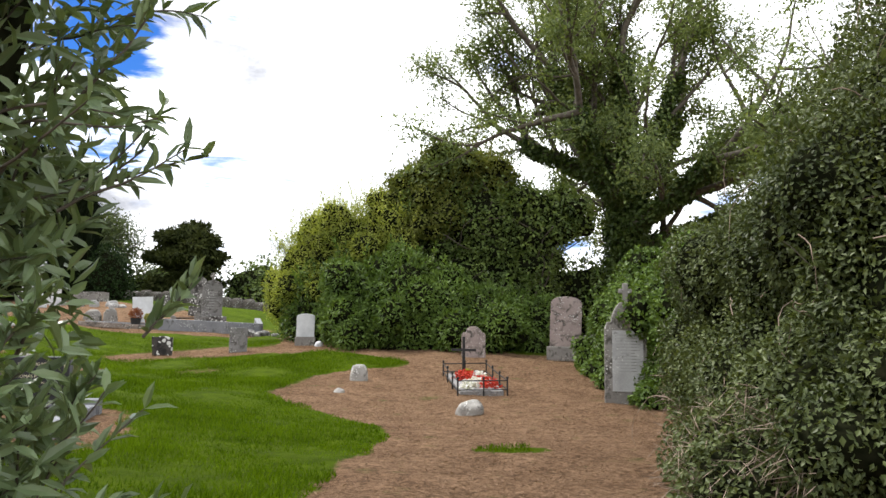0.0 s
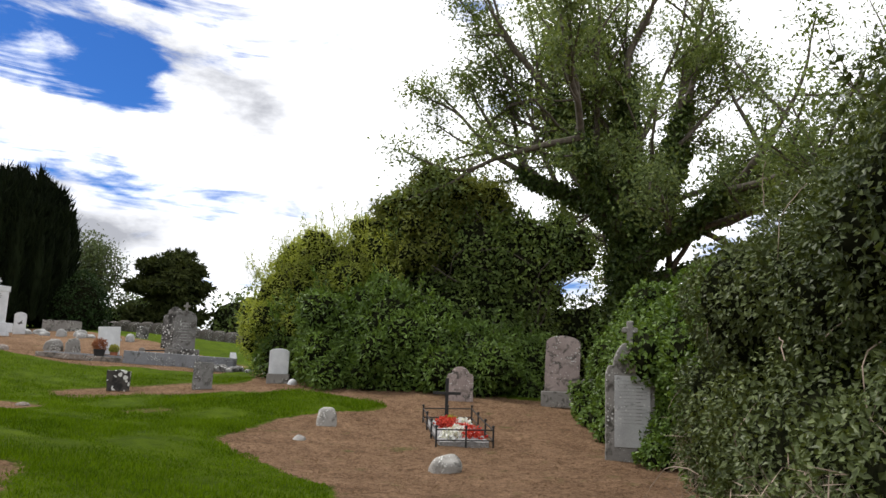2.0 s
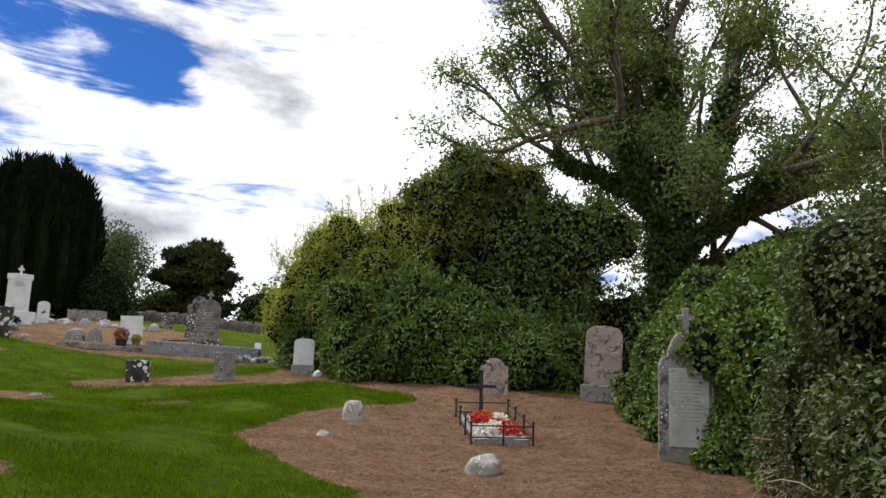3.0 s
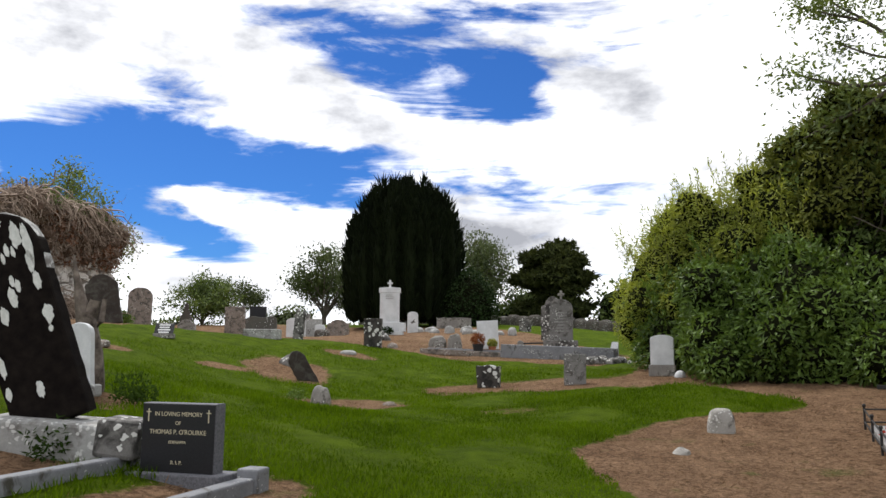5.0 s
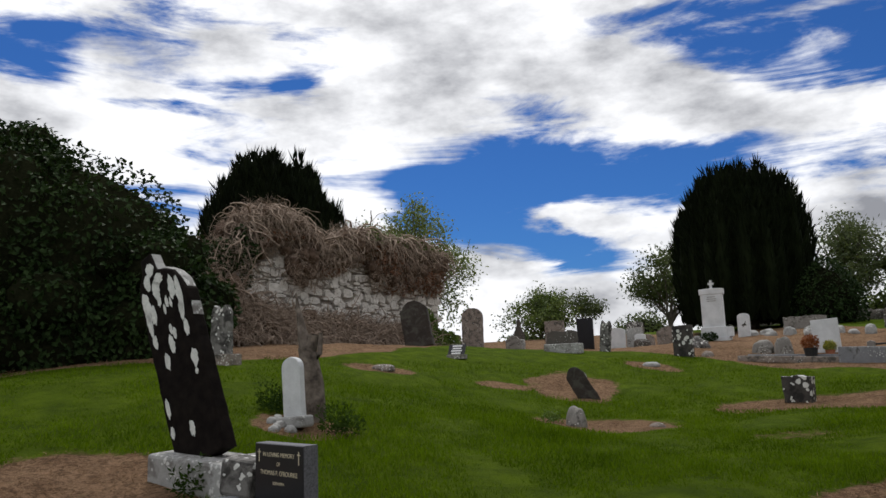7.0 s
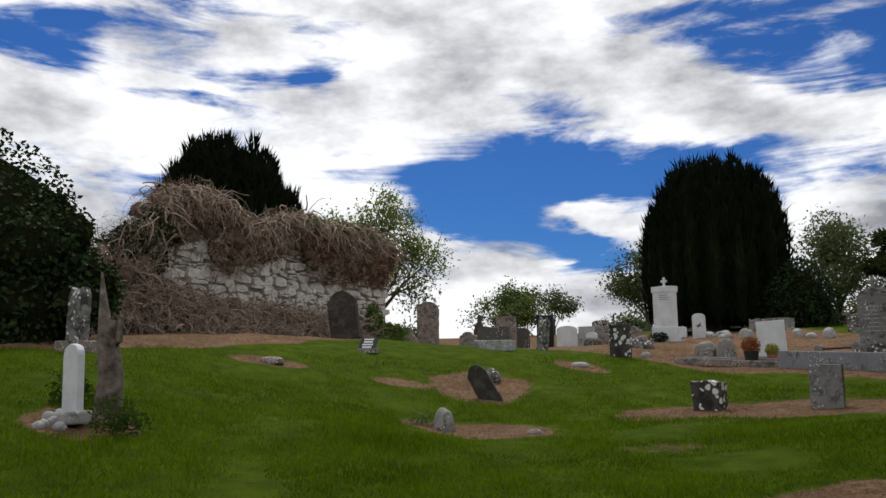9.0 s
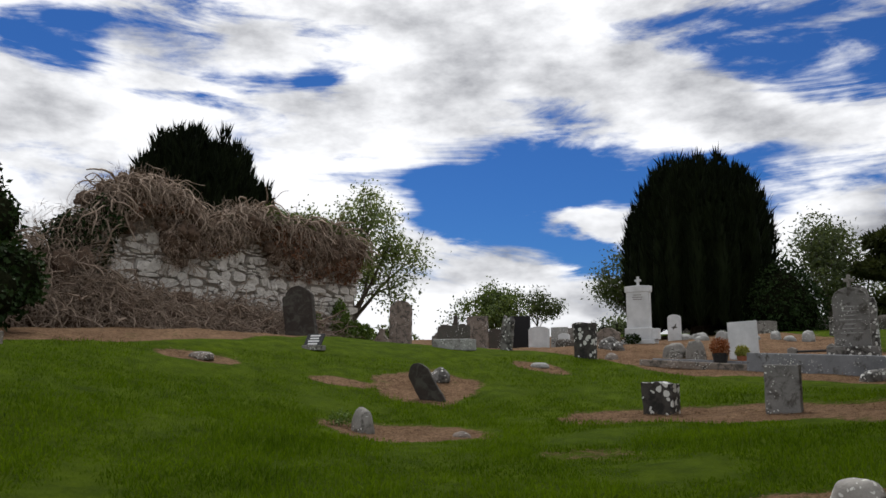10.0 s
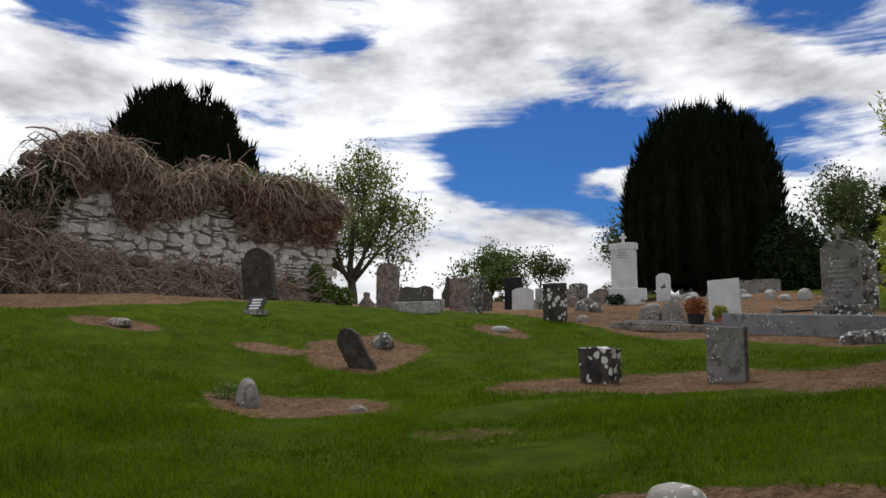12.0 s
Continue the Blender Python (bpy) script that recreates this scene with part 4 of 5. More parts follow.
    # laurels in front of the trees
    B = [(-4.9, 25.2, 1.9, 1.35, 1.2, 1.9), (-3.2, 23.7, 2.0, 1.3, 1.5, 1.8), (-1.9, 23.2, 1.9, 1.4, 1.5, 1.9), (-0.6, 22.9, 1.6, 1.25, 1.3, 1.5), (0.7, 22.7, 1.5, 1.2, 1.2, 1.3), (1.9, 23.4, 1.4, 1.0, 1.1, 1.4), (-2.7, 22.9, 1.4, 1.2, 1.1, 1.3)]
    h = bush("laurel_bush", B, 85000, 0.16, 0.06, HEDGE_GREEN, "broad dense laurel bush of glossy green leaves", "bush", 0.16, 24, 0.25, clumps=(10, 0.35), side=(-0.2, -1, 0.2))
    shoots(h, B, 260, 0.55, 0.19, 0.07, HEDGE_GREEN, 24, 0.9, 0.18, 0.09)
    B = [(-4.8, 25.2, 3.6, 1.2, 1.1, 1.5), (-3.7, 24.6, 4.2, 1.2, 1.2, 1.3), (-5.6, 25.8, 3.1, 1.0, 1.0, 1.8), (-2.7, 24.6, 4.7, 1.1, 1.2, 1.1)]
    h = bush("willow", B, 46000, 0.15, 0.04, WILLOW, "yellow-green willow with feathery upright shoots", "tree", 0.22, 25, 0.1, clumps=(9, 0.4), side=(-0.4, -1, 0.3))
    shoots(h, B, 420, 0.8, 0.13, 0.035, WILLOW, 25, 1.2, 0.25, 0.07)
    # left part of the dark tree; its sunlight is painted as lighter olive leaves
    B = [(-1.5, 24.8, 5.3, 1.2, 1.2, 1.1), (-0.7, 24.9, 6.5, 1.3, 1.2, 0.95), (-1.6, 25.0, 6.2, 0.9, 1.0, 0.8), (0.3, 25.1, 6.7, 1.0, 1.0, 0.6)]
    h = bush("sunlit_crown_side", B, 26000, 0.14, 0.07, OLIVE_LIT, "sunlit left side of the dark tree, in lighter olive leaves", "tree", 0.28, 28, 0.15, clumps=(9, 0.35), shrink=0.78)
    shoots(h, B, 300, 0.5, 0.13, 0.055, OLIVE_LIT, 28, 0.8, 0.28, 0.08)
    B = [(-1.3, 25.6, 5.0, 1.6, 1.6, 1.4), (0.5, 25.2, 4.8, 1.7, 1.7, 1.5), (1.8, 25.0, 4.7, 1.5, 1.5, 1.2), (0.8, 25.6, 5.9, 1.4, 1.4, 0.9), (2.7, 24.9, 5.2, 1.0, 1.2, 0.8), (0.3, 25.2, 3.0, 2.4, 1.6, 1.6)]
    h = bush("dark_tree", B, 52000, 0.15, 0.085, OAK, "round dark leafy tree rising behind the laurel", "tree", 0.25, 26, 0.2, clumps=(9, 0.42), shrink=0.8, side=(-0.1, -1, 0.3))
    shoots(h, B, 240, 0.5, 0.14, 0.07, OAK, 26, 0.6, 0.3, 0.08)
    lines = []
    for _ in range(40):
        a = (rng.uniform(-1.5, 2.5), 24.6, rng.uniform(2.2, 5.0))
        lines.append((wander(a, (rng.normal(), -0.3, rng.uniform(0.1, 1.0)), 8, 0.24, -0.03, 0.2), 0.035, 0.01))
    tagged(tube_mesh("branches", lines, BARK, h, 5), kind="stuff")
    B = [(2.9, 29.5, 2.4, 1.6, 1.4, 1.8), (1.4, 30, 2.4, 1.8, 1.4, 2.2), (4.4, 29, 2.3, 1.6, 1.5, 1.9), (6.2, 28, 2.4, 1.8, 1.8, 2.2)]
    bush("far_hedge", B, 16000, 0.16, 0.11, OAK, "dark hedge closing the end of the path", "hedge", 0.3, 27, 0.3)
    # the tall ash and the ivy on its trunk
    root, stem, lines = leafy_tree("ash_tree", 5.7, 27.0, 6.2, 0, 4.6, 0.5, 78000, 0.17, 0.075, ASH, "tall ash tree with an ivy-clad forking trunk", 2, 0.72, 0.33, 31, (-0.03, 0), 0.35, gaps=0.5,
                                   ways=(((-0.55, 0.1, 0.85), 7), ((-0.8, -0.2, 0.62), 6), ((-0.7, 0.4, 0.65), 6), ((-0.2, 0.4, 1.0), 7), ((-0.75, -0.4, 0.7), 7), ((0.15, -0.4, 1.0), 7), ((0.45, 0.1, 0.9), 6),
                                         ((0.85, -0.2, 0.5), 5), ((0.95, 0.3, 0.3), 4), ((0.6, -0.3, 0.75), 7), ((0.2, 0.9, 0.6), 5), ((-0.4, -0.85, 0.4), 6), ((0.3, -0.9, 0.35), 5)))
    at, out = [], []
    for pts, r0, r1 in [(stem, 1.2, 0.75)] + [l for l in lines if l[1] > 0.2]:
        pts = np.asarray(pts)
        for i in range(len(pts) - 1):
            n = 2200 if r0 > 0.9 else 450
            f = rng.random(n)[:, None]
            d = unit(rng.normal(size=(n, 3)))
            rr = (0.72 if r0 > 0.9 else 0.28) * rng.uniform(0.55, 1.15, n)[:, None]
            at.append(pts[i] * (1 - f) + pts[i + 1] * f + d * rr)
            out.append(d)
    leaf_mesh("ivy", np.concatenate(at), np.concatenate(out), 0.17, 0.13, DEEP_IVY, root, 0.5, label="dark ivy on the trunk and limbs")
    leafy_tree("young_tree", 11.4, 19.5, 4.0, 6, 3.4, 0.2, 9000, 0.12, 0.05, ASH, "slender leafy tree standing behind the hedge", 2, 0.6, 0.4, 32)
    # laurel leaning in beside the gate
    B = [(-0.55, 1.95, 1.0, 0.52, 0.5, 1.0), (-0.55, 2.0, 2.1, 0.50, 0.5, 0.9), (-0.65, 2.05, 2.9, 0.5, 0.5, 0.7), (-0.5, 1.85, 0.35, 0.6, 0.5, 0.45)]
    h = bush("laurel_bush", B, 7500, 0.105, 0.030, LAUREL, "tall laurel bush with long pale-veined leaves beside the path", "bush", 0.2, 41, 0.0, True, True, 0.3, 0.62)
    lines, at, way = [], [], []
    for i in range(120):
        z = 0.15 + 3.0 * (i + 0.5) / 120
        reach = 0.75 + 0.25 * math.sin(z * 4.3) + (0.25 if z < 0.9 or z > 1.55 else -0.15)
        a = np.array([-0.30 + rng.normal() * 0.12, 1.9 + rng.normal() * 0.28, z])
        pts = np.array(wander(a, (rng.uniform(0.4, 1.0), rng.normal() * 0.4, rng.uniform(0.1, 0.9)), 11, rng.uniform(0.030, 0.050) * reach, -0.02, 0.09))
        lines.append((pts, 0.006, 0.002))
        d = unit(np.gradient(pts, axis=0))
        for j in range(1, 12):
            for _ in range(2):
                at.append(pts[j])
                way.append(unit(d[j] * 0.9 + rng.normal(size=3) * 0.55))
    tagged(tube_mesh("shoots", lines, BARK, h, 5), kind="stuff")
    at, way = np.array(at), np.array(way)
    leaf_mesh("shoot_leaves", at, unit(way * 0.3 + np.array([0.2, -0.5, 0.7])), 0.095 * rng.uniform(0.55, 1.15, len(at)), 0.026, LAUREL, h, axis=way, fine=True)
    # the ivy-buried ruin beyond the leaning stone
    B = [(-17.6, 8.2, 3.8, 2.4, 2.8, 3.0), (-17.4, 6.2, 4.1, 2.4, 2.6, 3.5), (-17.8, 3.8, 4.1, 2.4, 2.8, 3.4), (-16.8, 9.8, 3.0, 1.6, 1.6, 2.1), (-18.6, 6.5, 4.8, 2.2, 3.2, 2.7), (-16.4, 7.6, 2.6, 1.4, 2.2, 1.4), (-17.5, 1.0, 3.8, 2.4, 2.8, 2.9)]
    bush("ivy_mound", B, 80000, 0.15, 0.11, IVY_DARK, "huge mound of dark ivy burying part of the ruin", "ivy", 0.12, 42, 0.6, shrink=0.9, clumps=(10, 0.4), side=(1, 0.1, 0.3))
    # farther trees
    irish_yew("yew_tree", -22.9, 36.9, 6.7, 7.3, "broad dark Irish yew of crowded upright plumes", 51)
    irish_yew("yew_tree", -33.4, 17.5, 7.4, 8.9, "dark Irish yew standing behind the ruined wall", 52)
    tiered_conifer("cypress_tree", -17.9, 44.6, 5.0, 4.7, "rounded dark cypress with layered sprays", 53)
    leafy_tree("tree", -39.7, 27.4, 2.4, 7, 3.2, 0.3, 15000, 0.20, 0.12, ASH, "airy leafy tree with sky between its branches", 2, 0.65, 0.45, 54)
    leafy_tree("tree", -33.3, 32.6, 0.6, 7, 1.1, 0.12, 7000, 0.17, 0.10, OAK, "rounded green shrub-like tree on the rise", 2, 0.7, 0.28, 56, gaps=0.6)
    leafy_tree("sapling", -34.0, 36.0, 0.8, 4, 1.2, 0.07, 2200, 0.17, 0.09, FAR_GREEN, "thin upright sapling on the rise", 1, 0.4, 0.25, 57, steep=(0.9, 1.3), gaps=0.8)
    leafy_tree("tree", -34.0, 43.0, 1.2, 6, 2.0, 0.2, 8000, 0.22, 0.12, FAR_GREEN, "pale leafy tree beside the yew", 2, 0.6, 0.4, 58)
    leafy_tree("tree", -24.9, 48.0, 1.6, 6, 2.2, 0.2, 7000, 0.22, 0.11, FAR_GREEN, "open-crowned tree with a bare trunk", 2, 0.6, 0.4, 60)
    B = [(-20.0, 38.2, 3.9, 1.6, 1.6, 1.8), (-20.6, 38.6, 3.4, 1.4, 1.4, 1.4)]
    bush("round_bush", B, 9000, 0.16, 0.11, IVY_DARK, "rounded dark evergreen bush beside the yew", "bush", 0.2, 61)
    B = [(-14.2, 47.0, 3.6, 2.2, 2, 2.0), (-11.8, 47.5, 3.5, 2.0, 2, 2.2), (-9.2, 47, 3.2, 2.4, 2, 2.4), (-6.4, 46, 3.0, 2.2, 2, 2.4), (-21.8, 50.5, 3.8, 2.6, 2, 2.0), (-25, 52, 3.6, 2.5, 2, 1.5), (-3.0, 44, 3.0, 2.6, 2, 2.6)]
    bush("far_hedge", B, 22000, 0.26, 0.17, OAK, "tall dark boundary hedge behind the graves", "hedge", 0.3, 62)
    B = [(x, y, 2.9, 3.4, 2.0, 1.2 + 0.5 * (i % 3)) for i, (x, y) in enumerate(((-30, 56), (-37, 54), (-44, 50), (-51, 44), (-56, 37), (-60, 29)))]
    bush("far_hedge", B, 16000, 0.32, 0.2, FAR_GREEN, "distant field hedge along the rise", "hedge", 0.3, 63)
    # weeds at the feet of stones and the shrub by the thin white stone
    for x, y, s, n, mat, label in ((-7.95, 11.2, 0.28, 900, WEED, "leafy green weeds beside the thin white stone"), (-9.45, 10.75, 0.28, 900, WEED, "dark weeds at the dead trunk's foot"), (-5.85, 8.95, 0.22, 600, WEED, "weeds growing over the broken plinth"),
                                   (-9.75, 15.95, 0.16, 300, HEDGE_GREEN, "small weeds beside a field stone")):
        bush("weeds", [(x, y, float(height(x, y)) + s * 0.3, s, s, s * 0.95)], n, 0.07, 0.028, mat, label, "weeds", 0.35, 64, 0.0, inside=False, depth=0.9)


def build_grass():
    n = 330000
    x, y = rng.uniform(-15.5, 1.5, n), rng.uniform(3.0, 24.5, n)
    d = np.hypot(x - 0.8, np.maximum(0, np.abs(y - 10) - 5))
    k = (bare_ground(x, y) + 0.5 * (waves(np.stack([x, y, x * 0], -1), 3.0, 3) * 0.35) < 0.47) & (rng.random(n) < np.clip(1.35 - d / 15, 0.3, 1))
    x, y = x[k], y[k]
    at = np.stack([x, y, height(x, y) - 0.01], -1)
    m = len(x)
    axis = unit(np.array([0, 0, 1.0]) + rng.normal(size=(m, 3)) * 0.45)
    ob = leaf_mesh("grass", at, unit(rng.normal(size=(m, 3))), rng.uniform(0.035, 0.085, m) * np.clip(1 + 0.55 * waves(at, 1.6, 9) + 0.3 * waves(at, 5.0, 10), 0.4, 1.9), 0.013, GRASS, None, axis=axis, fold=0.1)
    tagged(ob, "short green mown churchyard grass", "grass", kind="stuff")
    n = 190000
    x, y = rng.uniform(-16, 4.0, n), rng.uniform(2.5, 27, n)
    k = bare_ground(x, y) > 0.45
    x, y = x[k], y[k]
    m = len(x)
    at = np.stack([x, y, height(x, y) + 0.002], -1)
    axis = unit(rng.normal(size=(m, 3)) * np.array([1, 1, 0.25]))
    ob = leaf_mesh("dead_litter", at, np.tile([0, 0, 1.0], (m, 1)), rng.uniform(0.015, 0.065, m) * rng.choice((1.0, 1.0, 1.8), m), rng.uniform(0.004, 0.013, m), STRAW, None, axis=axis, fold=0.1)
    tagged(ob, "dry brown grass and leaf litter on bare soil", "litter", kind="stuff")


build_greenery()
build_grass()
build_dead_ivy()


# ---- graves near the path ----
def letters(text, size, at, mat, parent, turn=(90, 0, 0)):
    cu = bpy.data.curves.new("inscription", "FONT")
    cu.body, cu.size, cu.align_x, cu.extrude = text, size, "CENTER", 0.0008
    tmp = new("inscription_curve", cu)
    me = bpy.data.meshes.new_from_object(tmp)
    bpy.data.objects.remove(tmp)
    me.materials.clear()
    me.materials.append(mat)
    ob = put(new("inscription", me), parent)
    ob.matrix_local = pose(*at, *turn)
    return ob


def strokes(n, wide, high, at, mat, parent, seed=0, gap=0.35):
    """Lines of writing too worn to read, as thin bars on the front of a slab."""
    r = random.Random(seed)
    for i in range(n):
        w = wide * r.uniform(0.55, 1.0)
        b = part("inscription_line", box(w, 0.004, high * (1 - gap), 0), mat, parent)
        b.matrix_local = pose(at[0], at[1], at[2] - i * high)


def black_grave():
    x, y = -4.74, 9.46
    root = thing("headstone", pose(x, y, top_of(x, y, 0.0), 0, 0, 17), "polished black granite headstone with gilt lettering on a grey base", "headstone")
    part("base", box(0.95, 0.34, 0.13, 0.015, (0, 0.06, -0.06)), GREY_GRANITE, root)
    bm = slab("flat", 0.75, 0.60, 0.14, 0, 0.006)
    s = part("slab", bm, GREY_GRANITE, root)
    s.matrix_local = pose(0, 0.04, 0.06)
    f = part("polished_face", box(0.735, 0.006, 0.585, 0.002), BLACK_GRANITE, root, "polished black face")
    f.matrix_local = pose(0, -0.034, 0.068)
    for t, sz, z in (("IN LOVING MEMORY", 0.052, 0.55), ("OF", 0.045, 0.475), ("THOMAS P. O'ROURKE", 0.056, 0.395), ("R. I. P.", 0.045, 0.14)):
        letters(t, sz, (0, -0.0385, z), GILT, root)
    letters("EDENAPPA", 0.036, (0, -0.0385, 0.315), GILT, root)
    for sx in (-0.305, 0.305):
        part("cross_upright", box(0.010, 0.003, 0.11, 0, (sx, -0.0385, 0.50)), GILT, root)
        part("cross_arm", box(0.045, 0.003, 0.009, 0, (sx, -0.0385, 0.578)), GILT, root)
    # kerb of the grave, running out in front
    k = thing("grave_kerb", pose(x, y, 0, 0, 0, 17), "low grey lichened concrete kerb round the grave", "kerb")
    for name, cx, w, d, cy in (("side_kerb", -0.62, 0.15, 2.1, -0.95), ("side_kerb", 0.62, 0.15, 2.1, -0.95), ("foot_kerb", 0, 1.09, 0.15, -1.93)):
        wx, wy = x + cx * 0.956 + cy * -0.292, y + cx * 0.292 + cy * 0.956
        b = part(name, box(w, d, 0.20, 0.02), CONCRETE, k)
        b.matrix_local = pose(cx, cy, top_of(wx, wy, 0.06))
    for cx in (-0.62, 0.62):
        wx, wy = x + cx * 0.956 - 0.12 * 0.292, y + cx * 0.292 + 0.12 * 0.956
        b = part("corner_block", box(0.21, 0.21, 0.24, 0.02), CONCRETE, k)
        b.matrix_local = pose(cx, 0.2, top_of(wx, wy, 0.06))


def leaning_stone():
    x, y = -6.17, 9.01
    g = top_of(x, y, 0.0)
    root = thing("headstone", pose(x, y, g, 0, 0, 27) @ Matrix.Scale(1.15, 4), "tall leaning headstone, black with algae and blotched with white lichen", "headstone")
    s = part("slab", slab("worn", 0.66, 2.06, 0.15, 0.006, 0.02, 3), ALGAE_BLACK, root)
    s.matrix_local = pose(0.12, 0.02, 0.20, 0, -22, 0)
    bm = slab("worn", 0.668, 2.068, 0.12, 0.004, 0.015, 4)
    bmesh.ops.bisect_plane(bm, geom=list(bm.verts) + list(bm.edges) + list(bm.faces), plane_co=(0, 0, 1.36), plane_no=(0.35, 0, 1), clear_inner=True)
    e = part("weathered_edge", bm, PALE_STONE, root, "pale lichen-whitened upper edges")
    e.matrix_local = pose(0.12, 0.03, 0.20, 0, -22, 0)
    # white lichen crusts standing slightly proud on the dark face
    r = random.Random(6)
    spots = [(-0.25, 1.42, 0.035, 0.14), (-0.23, 1.22, 0.035, 0.07), (-0.12, 0.98, 0.04, 0.08), (0.02, 1.24, 0.022, 0.05), (0.06, 1.18, 0.025, 0.06), (-0.01, 1.10, 0.04, 0.09), (0.245, 0.86, 0.045, 0.09), (0.235, 1.16, 0.035, 0.08),
             (0.0, 0.30, 0.035, 0.07), (-0.265, 0.58, 0.03, 0.09), (-0.27, 0.36, 0.028, 0.06), (-0.06, 1.68, 0.06, 0.10), (-0.16, 1.80, 0.05, 0.09), (0.22, 1.34, 0.035, 0.10), (0.23, 0.74, 0.02, 0.03), (-0.24, 1.58, 0.06, 0.16), (-0.17, 1.47, 0.045, 0.10), (-0.09, 1.90, 0.06, 0.07),
             (0.24, 1.50, 0.04, 0.18), (0.16, 1.60, 0.05, 0.12), (0.05, 1.50, 0.022, 0.06), (0.0, 1.45, 0.018, 0.05), (0.10, 1.47, 0.018, 0.05), (-0.05, 1.56, 0.03, 0.06), (0.0, 1.76, 0.07, 0.06)]
    for cx, cz, a, b in spots:
        bm = bmesh.new()
        ring = [bm.verts.new((cx + a * math.cos(t) * r.uniform(0.72, 1.15), -0.079, cz + b * math.sin(t) * r.uniform(0.78, 1.15))) for t in np.linspace(0, 2 * math.pi, 23)[:-1]]
        f = bm.faces.new(ring)
        ex = bmesh.ops.extrude_face_region(bm, geom=[f])
        bmesh.ops.translate(bm, vec=(0, 0.005, 0), verts=[v for v in ex["geom"] if isinstance(v, bmesh.types.BMVert)])
        part("lichen_crust", bm, LICHEN_WHITE, s)
    p = part("plinth", box(1.05, 0.48, 0.30, 0.03), PALE_STONE, root, "broken pale plinth")
    p.matrix_local = pose(0.12, 0.02, -0.05, 2, 3, 0)
    p = part("plinth_block", box(0.34, 0.42, 0.30, 0.04), LICHEN_GREY, root)
    p.matrix_local = pose(0.72, -0.02, -0.04, 0, 6, 8)


MOSSY_BLACK = stone("mossy_blackened_slab", (0.014, 0.010, 0.008), (0.045, 0.034, 0.026), 0.0, stained=0.4, seed=8.5)
DARK_LICHEN = stone("dark_stone_with_white_lichen", (0.022, 0.019, 0.017), (0.075, 0.066, 0.058), 0.17, (0.58, 0.58, 0.55), 9.0, (0.012, 0.011, 0.010), 0.4, 4.5)
SLATE_STONE = stone("dark_grey_limestone", (0.10, 0.096, 0.092), (0.24, 0.23, 0.22), 0.02, stained=0.3, seed=15.0)
PALE_PANEL = stone("pale_inscribed_panel", (0.30, 0.30, 0.295), (0.50, 0.50, 0.49), 0.03, stained=0.1, seed=12.0)
FIELD_STONE = stone("grey_field_stone", (0.20, 0.19, 0.17), (0.40, 0.385, 0.355), 0.04, stained=0.2, seed=13.0)
LICHEN_WHITE = plain("white_lichen", (0.50, 0.52, 0.49), (0.68, 0.69, 0.66), 30.0, 0.95, 0.0, 0.8)


def thin_white_stone():
    x, y = -8.42, 10.72
    root = thing("headstone", pose(x, y, top_of(x, y, 0.03), 0, 0, 24), "small round-topped white headstone on a rubble base", "headstone")
    s = part("slab", slab("round", 0.37, 0.82, 0.09, 0.003, 0.012), WHITE_STONE, root)
    s.matrix_local = pose(0, 0, 0.14, 0, -4, 0)
    p = part("plinth", box(0.50, 0.26, 0.16, 0.03), PALE_STONE, root)
    p.matrix_local = pose(0, 0, 0, 0, -4, 0)
    for i in range(7):
        px, py = x + rng.normal() * 0.32, y - 0.15 + rng.normal() * 0.25
        boulder("rubble", px, py, 0.16, 0.14, 0.09, PALE_STONE, "broken pale rubble by the thin white headstone", 70 + i, i * 50, group="rubble by the thin white stone")


def dead_trunk():
    x, y = -8.90, 11.12
    g = top_of(x, y, 0.08)
    root = thing("dead_tree_trunk", pose(x, y, g), "bleached broken trunk of a small dead tree", "dead tree")
    line = np.array([(0, 0, -0.1), (0.05, 0.02, 0.12), (0.04, 0.02, 0.3), (-0.03, 0.04, 0.55), (-0.08, 0.0, 0.85), (-0.13, -0.03, 1.1)])
    tube_mesh("trunk", [(line, 0.19, 0.13)], DEAD_WOOD, root, 11)
    for pts, a, b in (([(-0.13, -0.03, 1.0), (-0.19, -0.06, 1.25), (-0.24, -0.08, 1.45), (-0.31, -0.1, 1.68), (-0.35, -0.12, 1.92)], 0.11, 0.012),
                      ([(-0.11, 0, 0.95), (-0.05, 0.03, 1.16), (-0.02, 0.05, 1.28)], 0.10, 0.075), ([(-0.06, 0.05, 0.8), (0.07, 0.1, 1.0), (0.10, 0.11, 1.30)], 0.055, 0.03),
                      ([(-0.02, 0.02, 0.45), (-0.16, 0.06, 0.58), (-0.17, 0.06, 0.74)], 0.06, 0.03), ([(0.03, 0, 0.22), (0.15, -0.06, 0.05), (0.21, -0.08, -0.08)], 0.09, 0.05), ([(0, 0, 0.2), (-0.15, -0.02, 0.04), (-0.22, -0.02, -0.08)], 0.08, 0.05)):
        tube_mesh("broken_limb" if pts[0][2] > 0.4 else "root_flare", [(pts, a, b)], DEAD_WOOD, root, 8)


